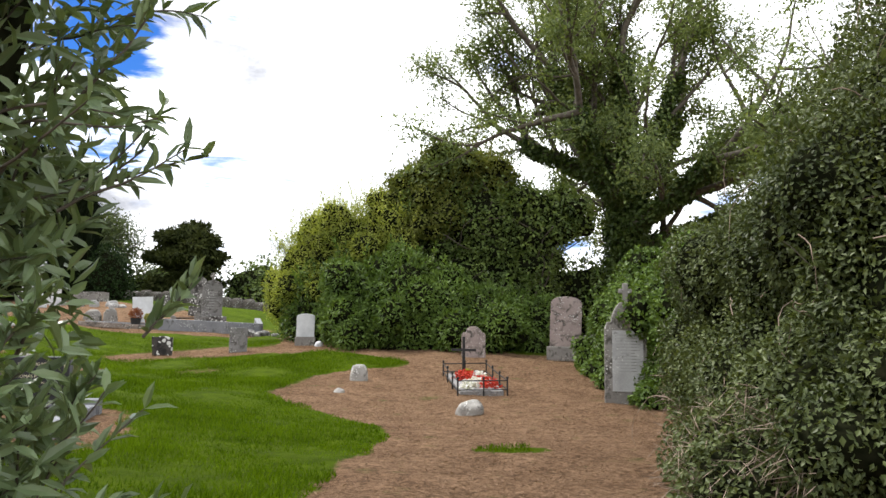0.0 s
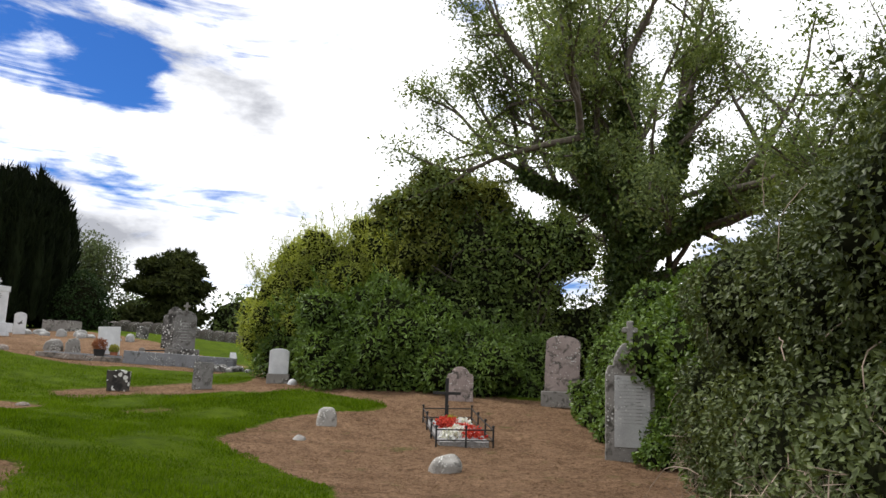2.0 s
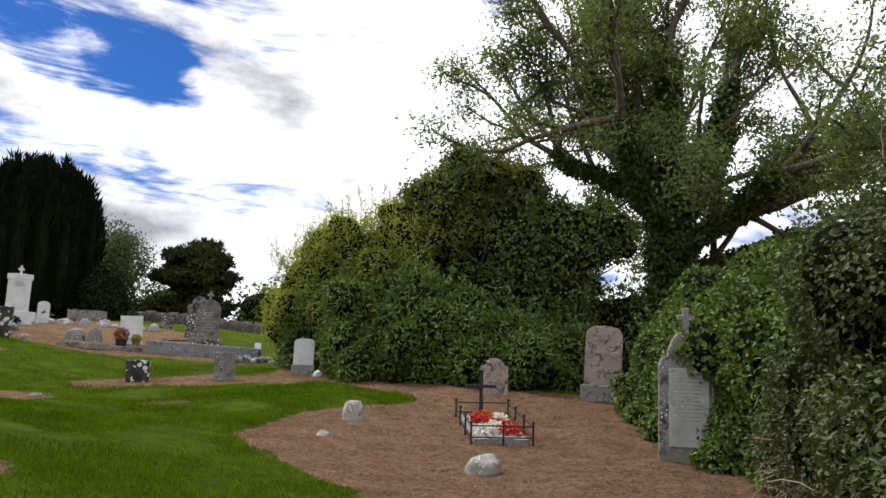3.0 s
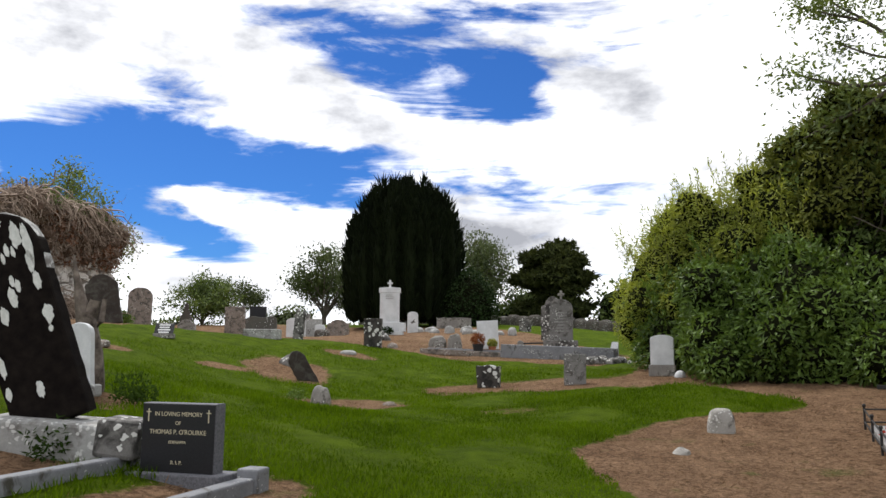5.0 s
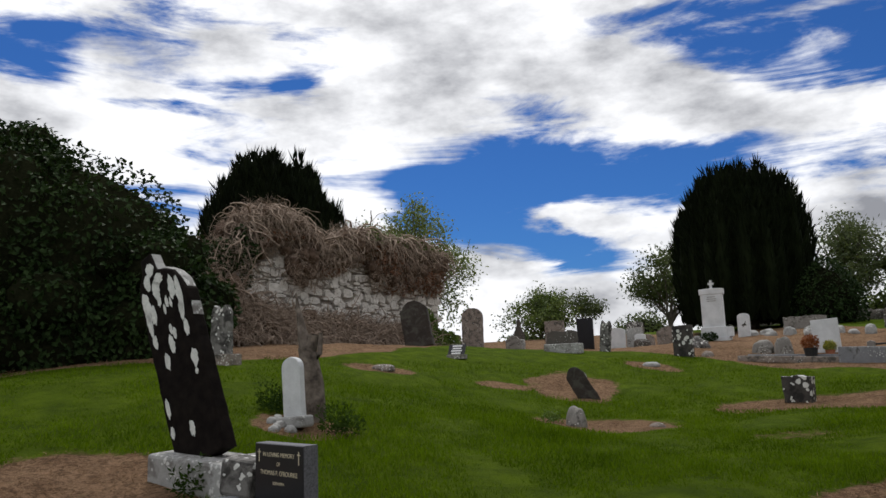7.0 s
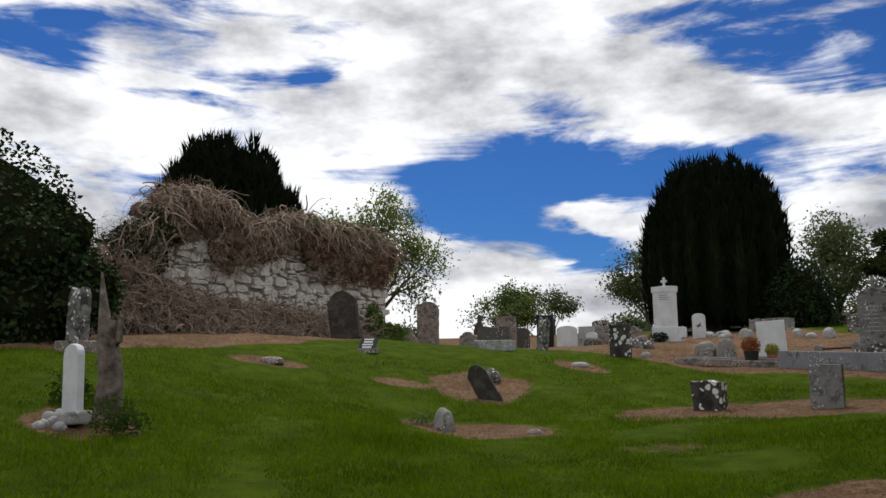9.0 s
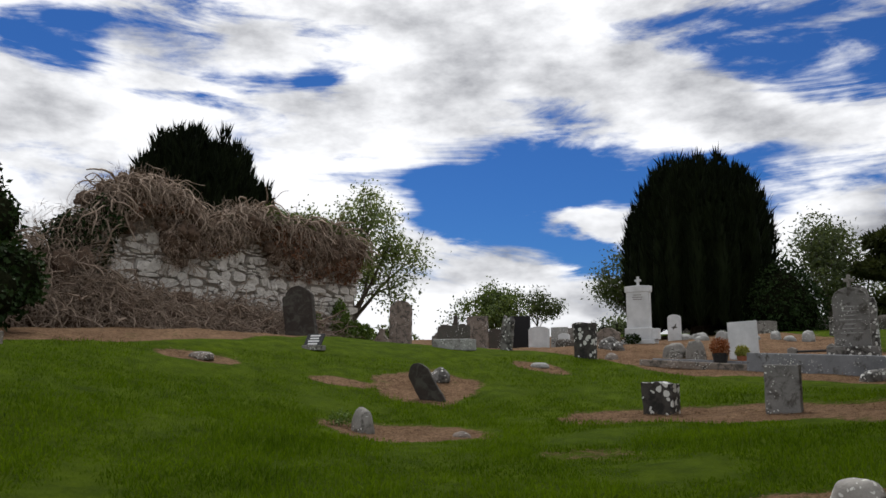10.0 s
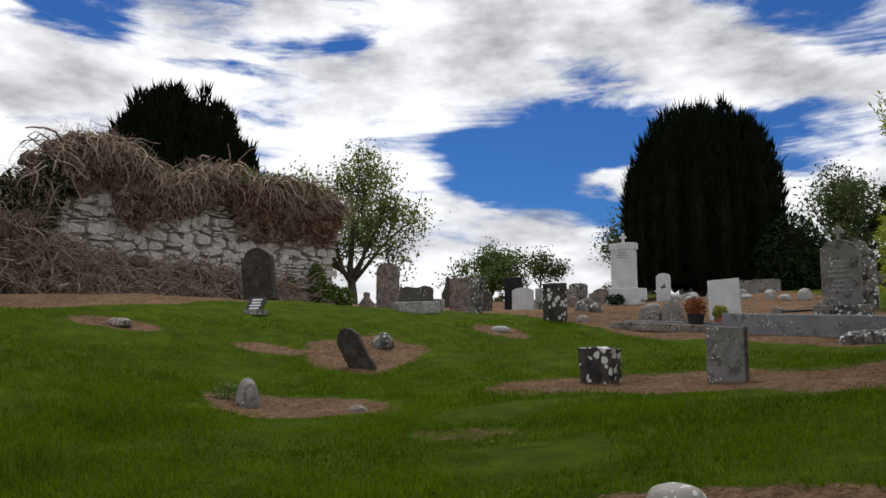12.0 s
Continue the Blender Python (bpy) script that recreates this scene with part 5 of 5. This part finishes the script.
def cross_headstone():
    x, y = 3.42, 14.6
    root = thing("headstone", pose(x, y, top_of(x, y, 0.08), 0, 0, -4), "tall grey headstone with a small cross on its shouldered top", "headstone")
    part("slab", slab("shoulder", 0.78, 1.95, 0.15, 0.004, 0.018, 5), GREY_STONE, root)
    part("cross_stem", slab("flat", 0.10, 0.36, 0.11, 0.003, 0.02), GREY_STONE, root).matrix_local = pose(0, 0, 1.92)
    part("cross_arms", box(0.25, 0.105, 0.09, 0.02), GREY_STONE, root).matrix_local = pose(0, 0, 2.09)
    pl = part("inscription_panel", slab("flat", 0.56, 1.12, 0.02, 0, 0.006), PALE_PANEL, root, "paler inscribed panel")
    pl.matrix_local = pose(0.03, -0.084, 0.28)
    strokes(13, 0.46, 0.055, (0, -0.012, 1.03), PALE_STONE, pl, 5, 0.8)
    n = part("niche", slab("round", 0.17, 0.36, 0.02, 0, 0.004), PINK_STONE, root)
    n.matrix_local = pose(0.04, -0.083, 1.45)


def railed_grave():
    x, y = 0.50, 16.68
    root = thing("grave_railing", pose(x, y, 0, 0, 0, 11.5), "low black iron railing round a small grave", "railing")
    W, D = 0.50, 1.22
    def z_at(px, py):
        return top_of(x + px * 0.98 - py * 0.2, y + py * 0.98 + px * 0.2, 0.0)
    posts = [(-W, -D), (0.02, -D), (W, -D), (W, -D / 3), (W, D / 3), (W, D), (0.0, D), (-W, D), (-W, D / 3), (-W, -D / 3)]
    for px, py in posts:
        zz = z_at(px, py)
        tube_mesh("post", [([(px, py, zz - 0.1), (px, py, zz + 0.31)], 0.018, 0.018)], IRON, root, 6)
        v, f = SMALL_BALL
        np_part("finial", v * 0.026 + np.array([px, py, zz + 0.325]), f, IRON, root, smooth=True)
    loop = posts + posts[:1]
    for (a, b), (c, d) in zip(loop, loop[1:]):
        for h in (0.09, 0.27):
            tube_mesh("rail", [([(a, b, z_at(a, b) + h), (c, d, z_at(c, d) + h)], 0.013, 0.013)], IRON, root, 6)
    cr = thing("grave_cross", pose(0.22, 18.0, top_of(0.22, 18.0), 0, 0, 11.5), "black iron cross at the head of a railed grave", "cross")
    part("upright", box(0.065, 0.045, 0.97, 0.006, (0, 0, -0.07)), IRON, cr)
    part("arms", box(0.58, 0.04, 0.06, 0.006, (0, 0, 0.56)), IRON, cr)
    bm = bmesh.new()
    xs, ys = np.linspace(-W + 0.06, W - 0.06, 18), np.linspace(-D + 0.06, D - 0.06, 36)
    grid = [[bm.verts.new((a, b, z_at(a, b) + 0.05 + 0.02 * rng.random())) for a in xs] for b in ys]
    for j in range(35):
        for i in range(17):
            bm.faces.new((grid[j][i], grid[j][i + 1], grid[j + 1][i + 1], grid[j + 1][i]))
    low = bmesh.ops.extrude_face_region(bm, geom=list(bm.faces))
    for v in [q for q in low["geom"] if isinstance(q, bmesh.types.BMVert)]:
        v.co.z -= 0.12
    ob = part("grave_bed", bm, GRAVEL)
    ob.matrix_world = pose(x, y, 0, 0, 0, 11.5)
    tagged(ob, "bed of pale grey chippings inside the railing", "gravel", kind="stuff")
    for px, py, s, mat, label in ((-0.22, -0.75, 0.14, WHITE_PETAL, "bunch of white artificial flowers on the grave"), (-0.02, -0.5, 0.15, WHITE_PETAL, "bunch of white artificial flowers on the grave"), (0.24, -0.7, 0.17, RED_PETAL, "bunch of red artificial flowers on the grave"),
                                  (0.12, -0.25, 0.16, RED_PETAL, "bunch of red artificial flowers on the grave"), (-0.15, 0.45, 0.16, RED_PETAL, "red wreath of flowers near the iron cross"), (0.22, 0.55, 0.13, WHITE_PETAL, "white flowers near the iron cross"), (0.0, 0.75, 0.13, YELLOW_PETAL, "green and yellow posy near the iron cross"), (-0.05, 0.3, 0.16, RED_PETAL, "red flowers in the middle of the grave")):
        zz = z_at(px, py) + 0.09
        bush("flowers", [(x + px * 0.98 - py * 0.2, y + py * 0.98 + px * 0.2, zz, s, s, s * 0.75)], 220, 0.07, 0.06, mat, label, "flowers", 0.3, 71, 0.0, inside=False, depth=0.6)


def path_side_stones():
    boulder("rounded_stone", 0.60, 13.02, 0.46, 0.40, 0.27, FIELD_STONE, "large rounded pale stone half sunk in litter", 81, 10)
    b = boulder("field_stone", -2.02, 16.9, 0.40, 0.24, 0.42, FIELD_STONE, "upright rounded pale field stone", 82, 15, 0.10, 0.35)
    boulder("field_stone", -2.06, 15.05, 0.25, 0.2, 0.11, FIELD_STONE, "small pale stone lying in brown litter", 83, 40)
    headstone(0.33, 20.7, 0.64, 0.80, "shoulder", PINK_STONE, "small pinkish shouldered headstone, lower half stained dark", 0.10, -2, rough=0.006, seed=2)
    headstone(2.8, 21.14, 0.84, 1.70, "segment", PINK_STONE, "tall pinkish round-topped headstone leaning slightly", 0.14, -8, lean=1.5, rough=0.006, seed=3, plinth=(0.98, 0.36, 0.34, GREY_STONE))
    headstone(3.35, 19.9, 0.52, 0.85, "round", GREY_STONE, "small grey headstone half hidden in the hedge", 0.12, -14, lean=3, rough=0.006, seed=4)
    headstone(-4.95, 23.3, 0.55, 0.95, "segment", WHITE_STONE, "white headstone on a grey plinth against the laurel", 0.09, 10, plinth=(0.62, 0.26, 0.24, GREY_STONE))
    boulder("white_bowl", -4.45, 23.0, 0.26, 0.26, 0.17, WHITE_STONE, "small white bowl-shaped ornament at a headstone's foot", 84, 0, 0.04, category="ornament")
    # low tomb at the end of the path
    x, y = 2.2, 25.0
    root = thing("chest_tomb", pose(x, y, top_of(x, y, 0.05), 0, 0, 6), "low dark chest tomb with a stone lid in deep shade", "tomb")
    part("chest", box(1.9, 0.9, 0.65, 0.02), BROWN_STONE, root)
    part("lid", box(2.1, 1.1, 0.12, 0.025, (0, 0, 0.65)), GREY_STONE, root)


# ---- graves on the slope ----
def slope_graves():
    W = "graves on the slope"
    headstone(-8.49, 21.16, 0.54, 0.48, "flat", DARK_LICHEN, "squat dark stub of a headstone crusted with white lichen", 0.30, 22, rough=0.02, seed=11, group=W)
    headstone(-6.48, 21.68, 0.50, 0.69, "flat", SLATE_STONE, "short square grey headstone stub with speckled lichen", 0.14, 22, rough=0.006, seed=12, group=W)
    headstone(-11.95, 18.7, 0.42, 0.82, "ogee", MOSSY_BLACK, "pointed dark stone leaning hard to one side", 0.14, 52, lean=-30, rough=0.012, seed=13, group=W, sink=0.12)
    boulder("field_stone", -13.6, 19.6, 0.5, 0.4, 0.28, LICHEN_GREY, "lichened boulder in a bare patch", 14, 20)
    boulder("field_stone", -9.26, 16.15, 0.40, 0.34, 0.40, GREY_STONE, "rounded grey field stone in a bare patch", 15, 0)
    boulder("field_stone", -8.6, 17.4, 0.30, 0.2, 0.10, BROWN_STONE, "flat brown stone in a bare patch", 16, 30)
    boulder("flat_stone", -14.5, 14.7, 0.55, 0.36, 0.15, BROWN_STONE, "flat brown slab lying in the grass", 17, 30, 0.1, 0.3)
    boulder("flat_stone", -14.2, 22.6, 0.5, 0.3, 0.12, PALE_STONE, "flat pale stone lying in the grass", 18, 10, 0.1, 0.3)
    # dark slab stone and slanted plaque by the wall
    headstone(-19.99, 18.42, 0.9, 1.48, "ogee", MOSSY_BLACK, "big dark mossy headstone leaning in front of the wall", 0.24, 50, lean=-11, back=-6, rough=0.015, seed=19, group=W)
    x, y = -16.0, 17.5
    root = thing("memorial_plaque", pose(x, y, top_of(x, y, 0.02), 0, 0, 38), "small slanted dark plaque with white lettering set in the grass", "plaque")
    part("block", box(0.50, 0.26, 0.12, 0.015), GREY_STONE, root)
    p = part("tablet", box(0.48, 0.035, 0.36, 0.008), BLACK_GRANITE, root)
    p.matrix_local = pose(0, -0.08, 0.08, -32, 0, 0)
    strokes(4, 0.42, 0.075, (0, -0.020, 0.28), SILVER, p, 4, 0.45)
    headstone(-13.9, 10.9, 0.46, 1.20, "broken", LICHEN_GREY, "tall narrow broken headstone streaked white on a plinth", 0.16, 35, lean=1, rough=0.012, seed=20, group=W, plinth=(0.72, 0.4, 0.2, BROWN_STONE))
    headstone(-28.1, 25.1, 0.98, 1.90, "round", BROWN_STONE, "large round-topped brown headstone speckled with lichen", 0.2, 40, rough=0.01, seed=21, group=W)
    headstone(-27.5, 24.0, 0.6, 0.75, "point", BROWN_STONE, "low pointed brown stone near the wall", 0.2, 40, rough=0.02, seed=22, group=W)
    headstone(-29.0, 28.2, 0.55, 1.25, "point", DARK_STONE, "narrow pointed dark headstone", 0.16, 40, rough=0.01, seed=23, group=W)
    x, y = -16.9, 21.7
    root = thing("headstone", pose(x, y, top_of(x, y, 0.05), 0, 0, 34), "broken dark slab lying back on a pale plinth", "headstone", W)
    part("plinth", box(1.10, 0.5, 0.32, 0.03), PALE_STONE, root)
    s = part("slab", slab("broken", 0.95, 0.42, 0.2, 0.02, 0.02, 8), DARK_STONE, root)
    s.matrix_local = pose(-0.05, 0.0, 0.31, -12, 0, 0)
    headstone(-23.0, 25.9, 0.78, 1.33, "flat", BROWN_STONE, "broad square brown headstone", 0.2, 34, rough=0.012, seed=24, group=W)
    headstone(-24.5, 27.6, 0.6, 0.9, "segment", DARK_STONE, "dark weathered headstone among other graves", 0.18, 34, rough=0.012, seed=25, group=W)
    headstone(-26.0, 25.9, 0.7, 0.75, "shoulder", GREY_STONE, "low grey shouldered headstone", 0.16, 36, rough=0.01, seed=26, group=W)
    headstone(-27.0, 26.8, 0.62, 0.5, "segment", PALE_STONE, "small pale weathered headstone in the row", 0.14, 36, rough=0.01, seed=27, group=W)
    headstone(-25.6, 29.5, 0.75, 1.35, "flat", BLACK_GRANITE, "black polished headstone on the rise", 0.12, 36, group=W)
    headstone(-17.15, 23.5, 0.34, 0.95, "broken", LICHEN_GREY, "narrow leaning stone with a forked top", 0.16, 30, lean=5, rough=0.015, seed=28, group=W)
    headstone(-20.8, 27.1, 0.78, 0.80, "segment", WHITE_STONE, "white marble headstone with faint lettering", 0.10, 30, group=W)
    headstone(-20.3, 27.6, 0.60, 0.72, "flat", PALE_STONE, "pale headstone behind a white one", 0.12, 30, group=W)
    headstone(-19.9, 27.5, 0.4, 0.48, "segment", WHITE_STONE, "low white headstone among other graves", 0.12, 30, group=W)
    boulder("grave_box", -19.6, 27.3, 0.6, 0.4, 0.32, DARK_STONE, "low dark stone block beside white headstones", 29, 30, 0.06, 0.45)
    headstone(-14.71, 24.4, 0.56, 0.90, "flat", DARK_LICHEN, "square blackened stone mottled with white lichen", 0.22, 24, rough=0.008, seed=30, group=W)
    boulder("field_stone", -15.9, 26.2, 0.85, 0.5, 0.42, LICHEN_GREY, "broad low rounded grey stone", 31, 20)
    boulder("field_stone", -14.3, 24.9, 0.4, 0.3, 0.18, BROWN_STONE, "brown stone in bare litter", 32, 20)
    boulder("field_stone", -13.5, 26.3, 0.55, 0.4, 0.42, GREY_STONE, "upright lump of grey stone", 33, 20, 0.22, 0.2)
    boulder("field_stone", -12.9, 26.4, 0.45, 0.35, 0.5, GREY_STONE, "jagged grey stone beside another", 34, 50, 0.25, 0.2)
    for i in range(12):
        x, y = -17.2 + i * 0.33 + rng.normal() * 0.1, 30.0 + i * 0.1 + rng.normal() * 0.25
        boulder("rubble", x, y, rng.uniform(0.25, 0.5), 0.3, rng.uniform(0.15, 0.34), PALE_STONE, "pale rubble stone from a broken grave surround", 200 + i, i * 33, 0.22, 0.2, "rubble near the yew")
    # the tall white memorial
    x, y = -17.13, 28.37
    root = thing("headstone", pose(x, y, top_of(x, y, 0.04), 0, 0, 30), "tall white marble memorial with shoulders and a cross on top", "headstone", W)
    part("step", box(1.05, 0.5, 0.14, 0.015), WHITE_STONE, root)
    part("base", box(0.84, 0.36, 0.36, 0.02, (0, 0, 0.14)), WHITE_STONE, root)
    part("slab", slab("gable", 0.74, 1.34, 0.20, 0, 0.02), WHITE_STONE, root).matrix_local = pose(0, 0, 0.48)
    part("cornice", slab("gable", 0.82, 0.22, 0.23, 0, 0.02), WHITE_STONE, root).matrix_local = pose(0, 0, 1.62)
    part("cross_stem", box(0.075, 0.07, 0.30, 0.012, (0, 0, 1.82)), WHITE_STONE, root)
    part("cross_arms", box(0.20, 0.065, 0.07, 0.012, (0, 0, 1.96)), WHITE_STONE, root)
    part("wing", box(0.24, 0.3, 0.34, 0.02, (0.5, 0.02, 0.14)), WHITE_STONE, root)
    strokes(3, 0.4, 0.07, (0, -0.104, 1.52), GREY_STONE, root, 3, 0.7)
    bush("flowers", [(x + 0.15, y - 0.42, top_of(x, y, 0) + 0.12, 0.4, 0.14, 0.13)], 300, 0.08, 0.06, IVY_DARK, "dark green potted flowers at the white memorial", "flowers", 0.3, 72, inside=False, depth=0.6)
    s = headstone(-17.0, 29.7, 0.42, 0.82, "segment", WHITE_STONE, "narrow white headstone with a dark bird carving", 0.10, 30, group=W)
    bm = bmesh.new()
    bm.faces.new([bm.verts.new((a, -0.056, b)) for a, b in ((-0.10, 0.45), (0.0, 0.49), (0.09, 0.60), (0.06, 0.50), (0.11, 0.44), (0.02, 0.43), (-0.04, 0.36), (-0.03, 0.43))])
    part("carved_bird", bm, DARK_STONE, s)
    # the plain white slab, its pots and kerbs
    headstone(-12.05, 27.2, 0.70, 0.91, "flat", WHITE_STONE, "plain white upright slab leaning slightly back", 0.08, 28, lean=-3, back=-4, group=W)
    def pot(x, y, r, h, mat, label, plant, plant_label, s):
        g = top_of(x, y, 0.01)
        v = [(r * 0.75, 0), (r * 0.85, h * 0.5), (r, h), (r * 0.9, h), (r * 0.8, h * 0.8)]
        root = thing("flower_pot", pose(x, y, g), label, "flower pot")
        bm = bmesh.new()
        rings = [[bm.verts.new((q * math.cos(a), q * math.sin(a), z)) for a in np.linspace(0, 2 * math.pi, 15)[:-1]] for q, z in v]
        for a, b in zip(rings, rings[1:]):
            for i in range(14):
                bm.faces.new((a[i], a[(i + 1) % 14], b[(i + 1) % 14], b[i]))
        bm.faces.new(rings[0])
        bm.faces.new(rings[-1])
        part("pot", bm, mat, root)
        bush("pot_plant", [(x, y, g + h + s * 0.7, s, s, s * 0.95)], 900, 0.06, 0.03, plant, plant_label, "plant", 0.1, 73, 0.0, inside=False, depth=0.7)
    pot(-11.76, 26.06, 0.19, 0.30, BLACK_POT, "black plastic flower pot on the kerb", RUST_PLANT, "round russet-brown clipped pot plant", 0.20)
    pot(-11.5, 26.5, 0.13, 0.2, TERRACOTTA, "terracotta flower pot by the white slab", YELLOW_PETAL, "yellow flowers in a terracotta pot", 0.13)
    # raised concrete surround of the grey memorial
    root = thing("grave_surround", Matrix.Identity(4), "raised grey concrete surround along the slope's edge", "kerb", W)
    def kerb(name, a, b, tall, thick, mat, over):
        (x0, y0), (x1, y1) = a, b
        ln = math.hypot(x1 - x0, y1 - y0)
        z0, z1 = top_of(x0, y0, 0.06), top_of(x1, y1, 0.06)
        o = part(name, box(ln, thick, tall + over, 0.02), mat, root)
        o.matrix_local = Matrix.Translation(((x0 + x1) / 2, (y0 + y1) / 2, (z0 + z1) / 2)) @ pose(0, 0, 0, 0, -math.degrees(math.atan2(z1 - z0, ln)), math.degrees(math.atan2(y1 - y0, x1 - x0)))
    kerb("front_kerb", (-10.9, 26.0), (-7.6, 27.0), 0.40, 0.22, CONCRETE, 0.04)
    kerb("side_kerb", (-7.6, 27.0), (-8.5, 29.4), 0.40, 0.22, CONCRETE, 0.04)
    kerb("low_kerb", (-13.2, 24.9), (-10.9, 26.0), 0.16, 0.2, BROWN_STONE, 0.02)
    kerb("low_kerb", (-13.2, 25.3), (-11.2, 26.5), 0.14, 0.16, CONCRETE, 0.02)
    for i in range(9):
        boulder("rubble", -7.6 + rng.normal() * 0.45 + 0.2, 26.5 + rng.normal() * 0.2, rng.uniform(0.25, 0.5), 0.35, rng.uniform(0.12, 0.24), LICHEN_GREY, "lichened rubble below the concrete surround", 300 + i, i * 41, 0.2, 0.25, "rubble below the surround")
    f = thing("grave_rail", Matrix.Identity(4), "short stone posts joined by a low rail", "railing", W)
    for x, y, h in ((-11.2, 27.85, 0.32), (-10.5, 28.35, 0.42)):
        b = part("post", slab("gable", 0.2, h, 0.2, 0, 0.02), GREY_STONE, f)
        b.matrix_local = pose(x, y, top_of(x, y, 0.04), 0, 0, 25)
    a, b = (-11.2, 27.85), (-10.5, 28.35)
    tube_mesh("rail", [([(*a, top_of(*a) + 0.2), (*b, top_of(*b) + 0.25)], 0.03, 0.03)], IRON, f, 6)
    # grey memorial with a cross, and the lichened slab behind it
    x, y = -9.89, 28.25
    root = thing("headstone", pose(x, y, top_of(x, y, 0.0), 0, 0, 26), "grey limestone memorial with an arched top and small cross", "headstone", W)
    part("plinth", box(1.05, 0.5, 0.42, 0.025, (0, 0, -0.05)), LICHEN_GREY, root)
    part("slab", slab("round", 0.74, 1.36, 0.16, 0.003, 0.02), SLATE_STONE, root).matrix_local = pose(0, 0, 0.36)
    part("cross_stem", box(0.08, 0.09, 0.32, 0.015, (0, 0, 1.69)), GREY_STONE, root)
    part("cross_arms", box(0.22, 0.085, 0.08, 0.015, (0, 0, 1.84)), GREY_STONE, root)
    strokes(7, 0.48, 0.10, (0, -0.084, 1.26), PALE_STONE, root, 9, 0.75)
    headstone(-11.38, 30.7, 0.85, 1.62, "shoulder", LICHEN_GREY, "big ragged headstone speckled with white lichen", 0.2, 26, rough=0.015, seed=35, group=W)
    headstone(-7.6, 30.6, 0.22, 0.62, "gable", GREY_STONE, "short grey stone post", 0.2, 20, group=W)
    headstone(-4.9, 33.5, 0.9, 0.5, "flat", GREY_STONE, "low grey stone slab near the hedge", 0.5, 20, rough=0.02, seed=36, group=W)
    for i, (x, y, w, h) in enumerate(((-18.5, 35, 1.6, 0.45), (-14.0, 33.5, 0.5, 0.5), (-22.5, 31.5, 1.0, 0.7), (-24.0, 31.0, 0.7, 0.8), (-26.2, 33.0, 0.8, 0.9), (-22.0, 29.8, 0.6, 0.5))):
        headstone(x, y, w, h, ("flat", "segment", "shoulder")[i % 3], (GREY_STONE, LICHEN_GREY, BROWN_STONE)[i % 3], "small weathered headstone in the far rows", 0.2, 28, rough=0.015, seed=40 + i, group="far rows of graves")
    # boundary wall behind the graves
    root = thing("boundary_wall", Matrix.Identity(4), "low dark boundary wall of rough stone behind the graves", "wall")
    root["kind"] = "structure"
    line = [(-30, 42), (-24, 42.5), (-18, 41.5), (-12, 41.5), (-4, 41)]
    for (x0, y0), (x1, y1) in zip(line, line[1:]):
        n = 9
        for i in range(n):
            fx, fy = x0 + (x1 - x0) * (i + 0.5) / n, y0 + (y1 - y0) * (i + 0.5) / n
            p, f = lump(math.hypot(x1 - x0, y1 - y0) / n * 1.15, 0.5, 0.55 + 0.15 * rng.random(), 400 + i, 3, 0.12, 0.4)
            o = np_part("stone_run", p, f, DARK_STONE, root, smooth=True)
            o.matrix_local = pose(fx, fy, top_of(fx, fy), 0, 0, math.degrees(math.atan2(y1 - y0, x1 - x0)))


black_grave()
leaning_stone()
thin_white_stone()
dead_trunk()
cross_headstone()
railed_grave()
path_side_stones()
slope_graves()
build_wall()
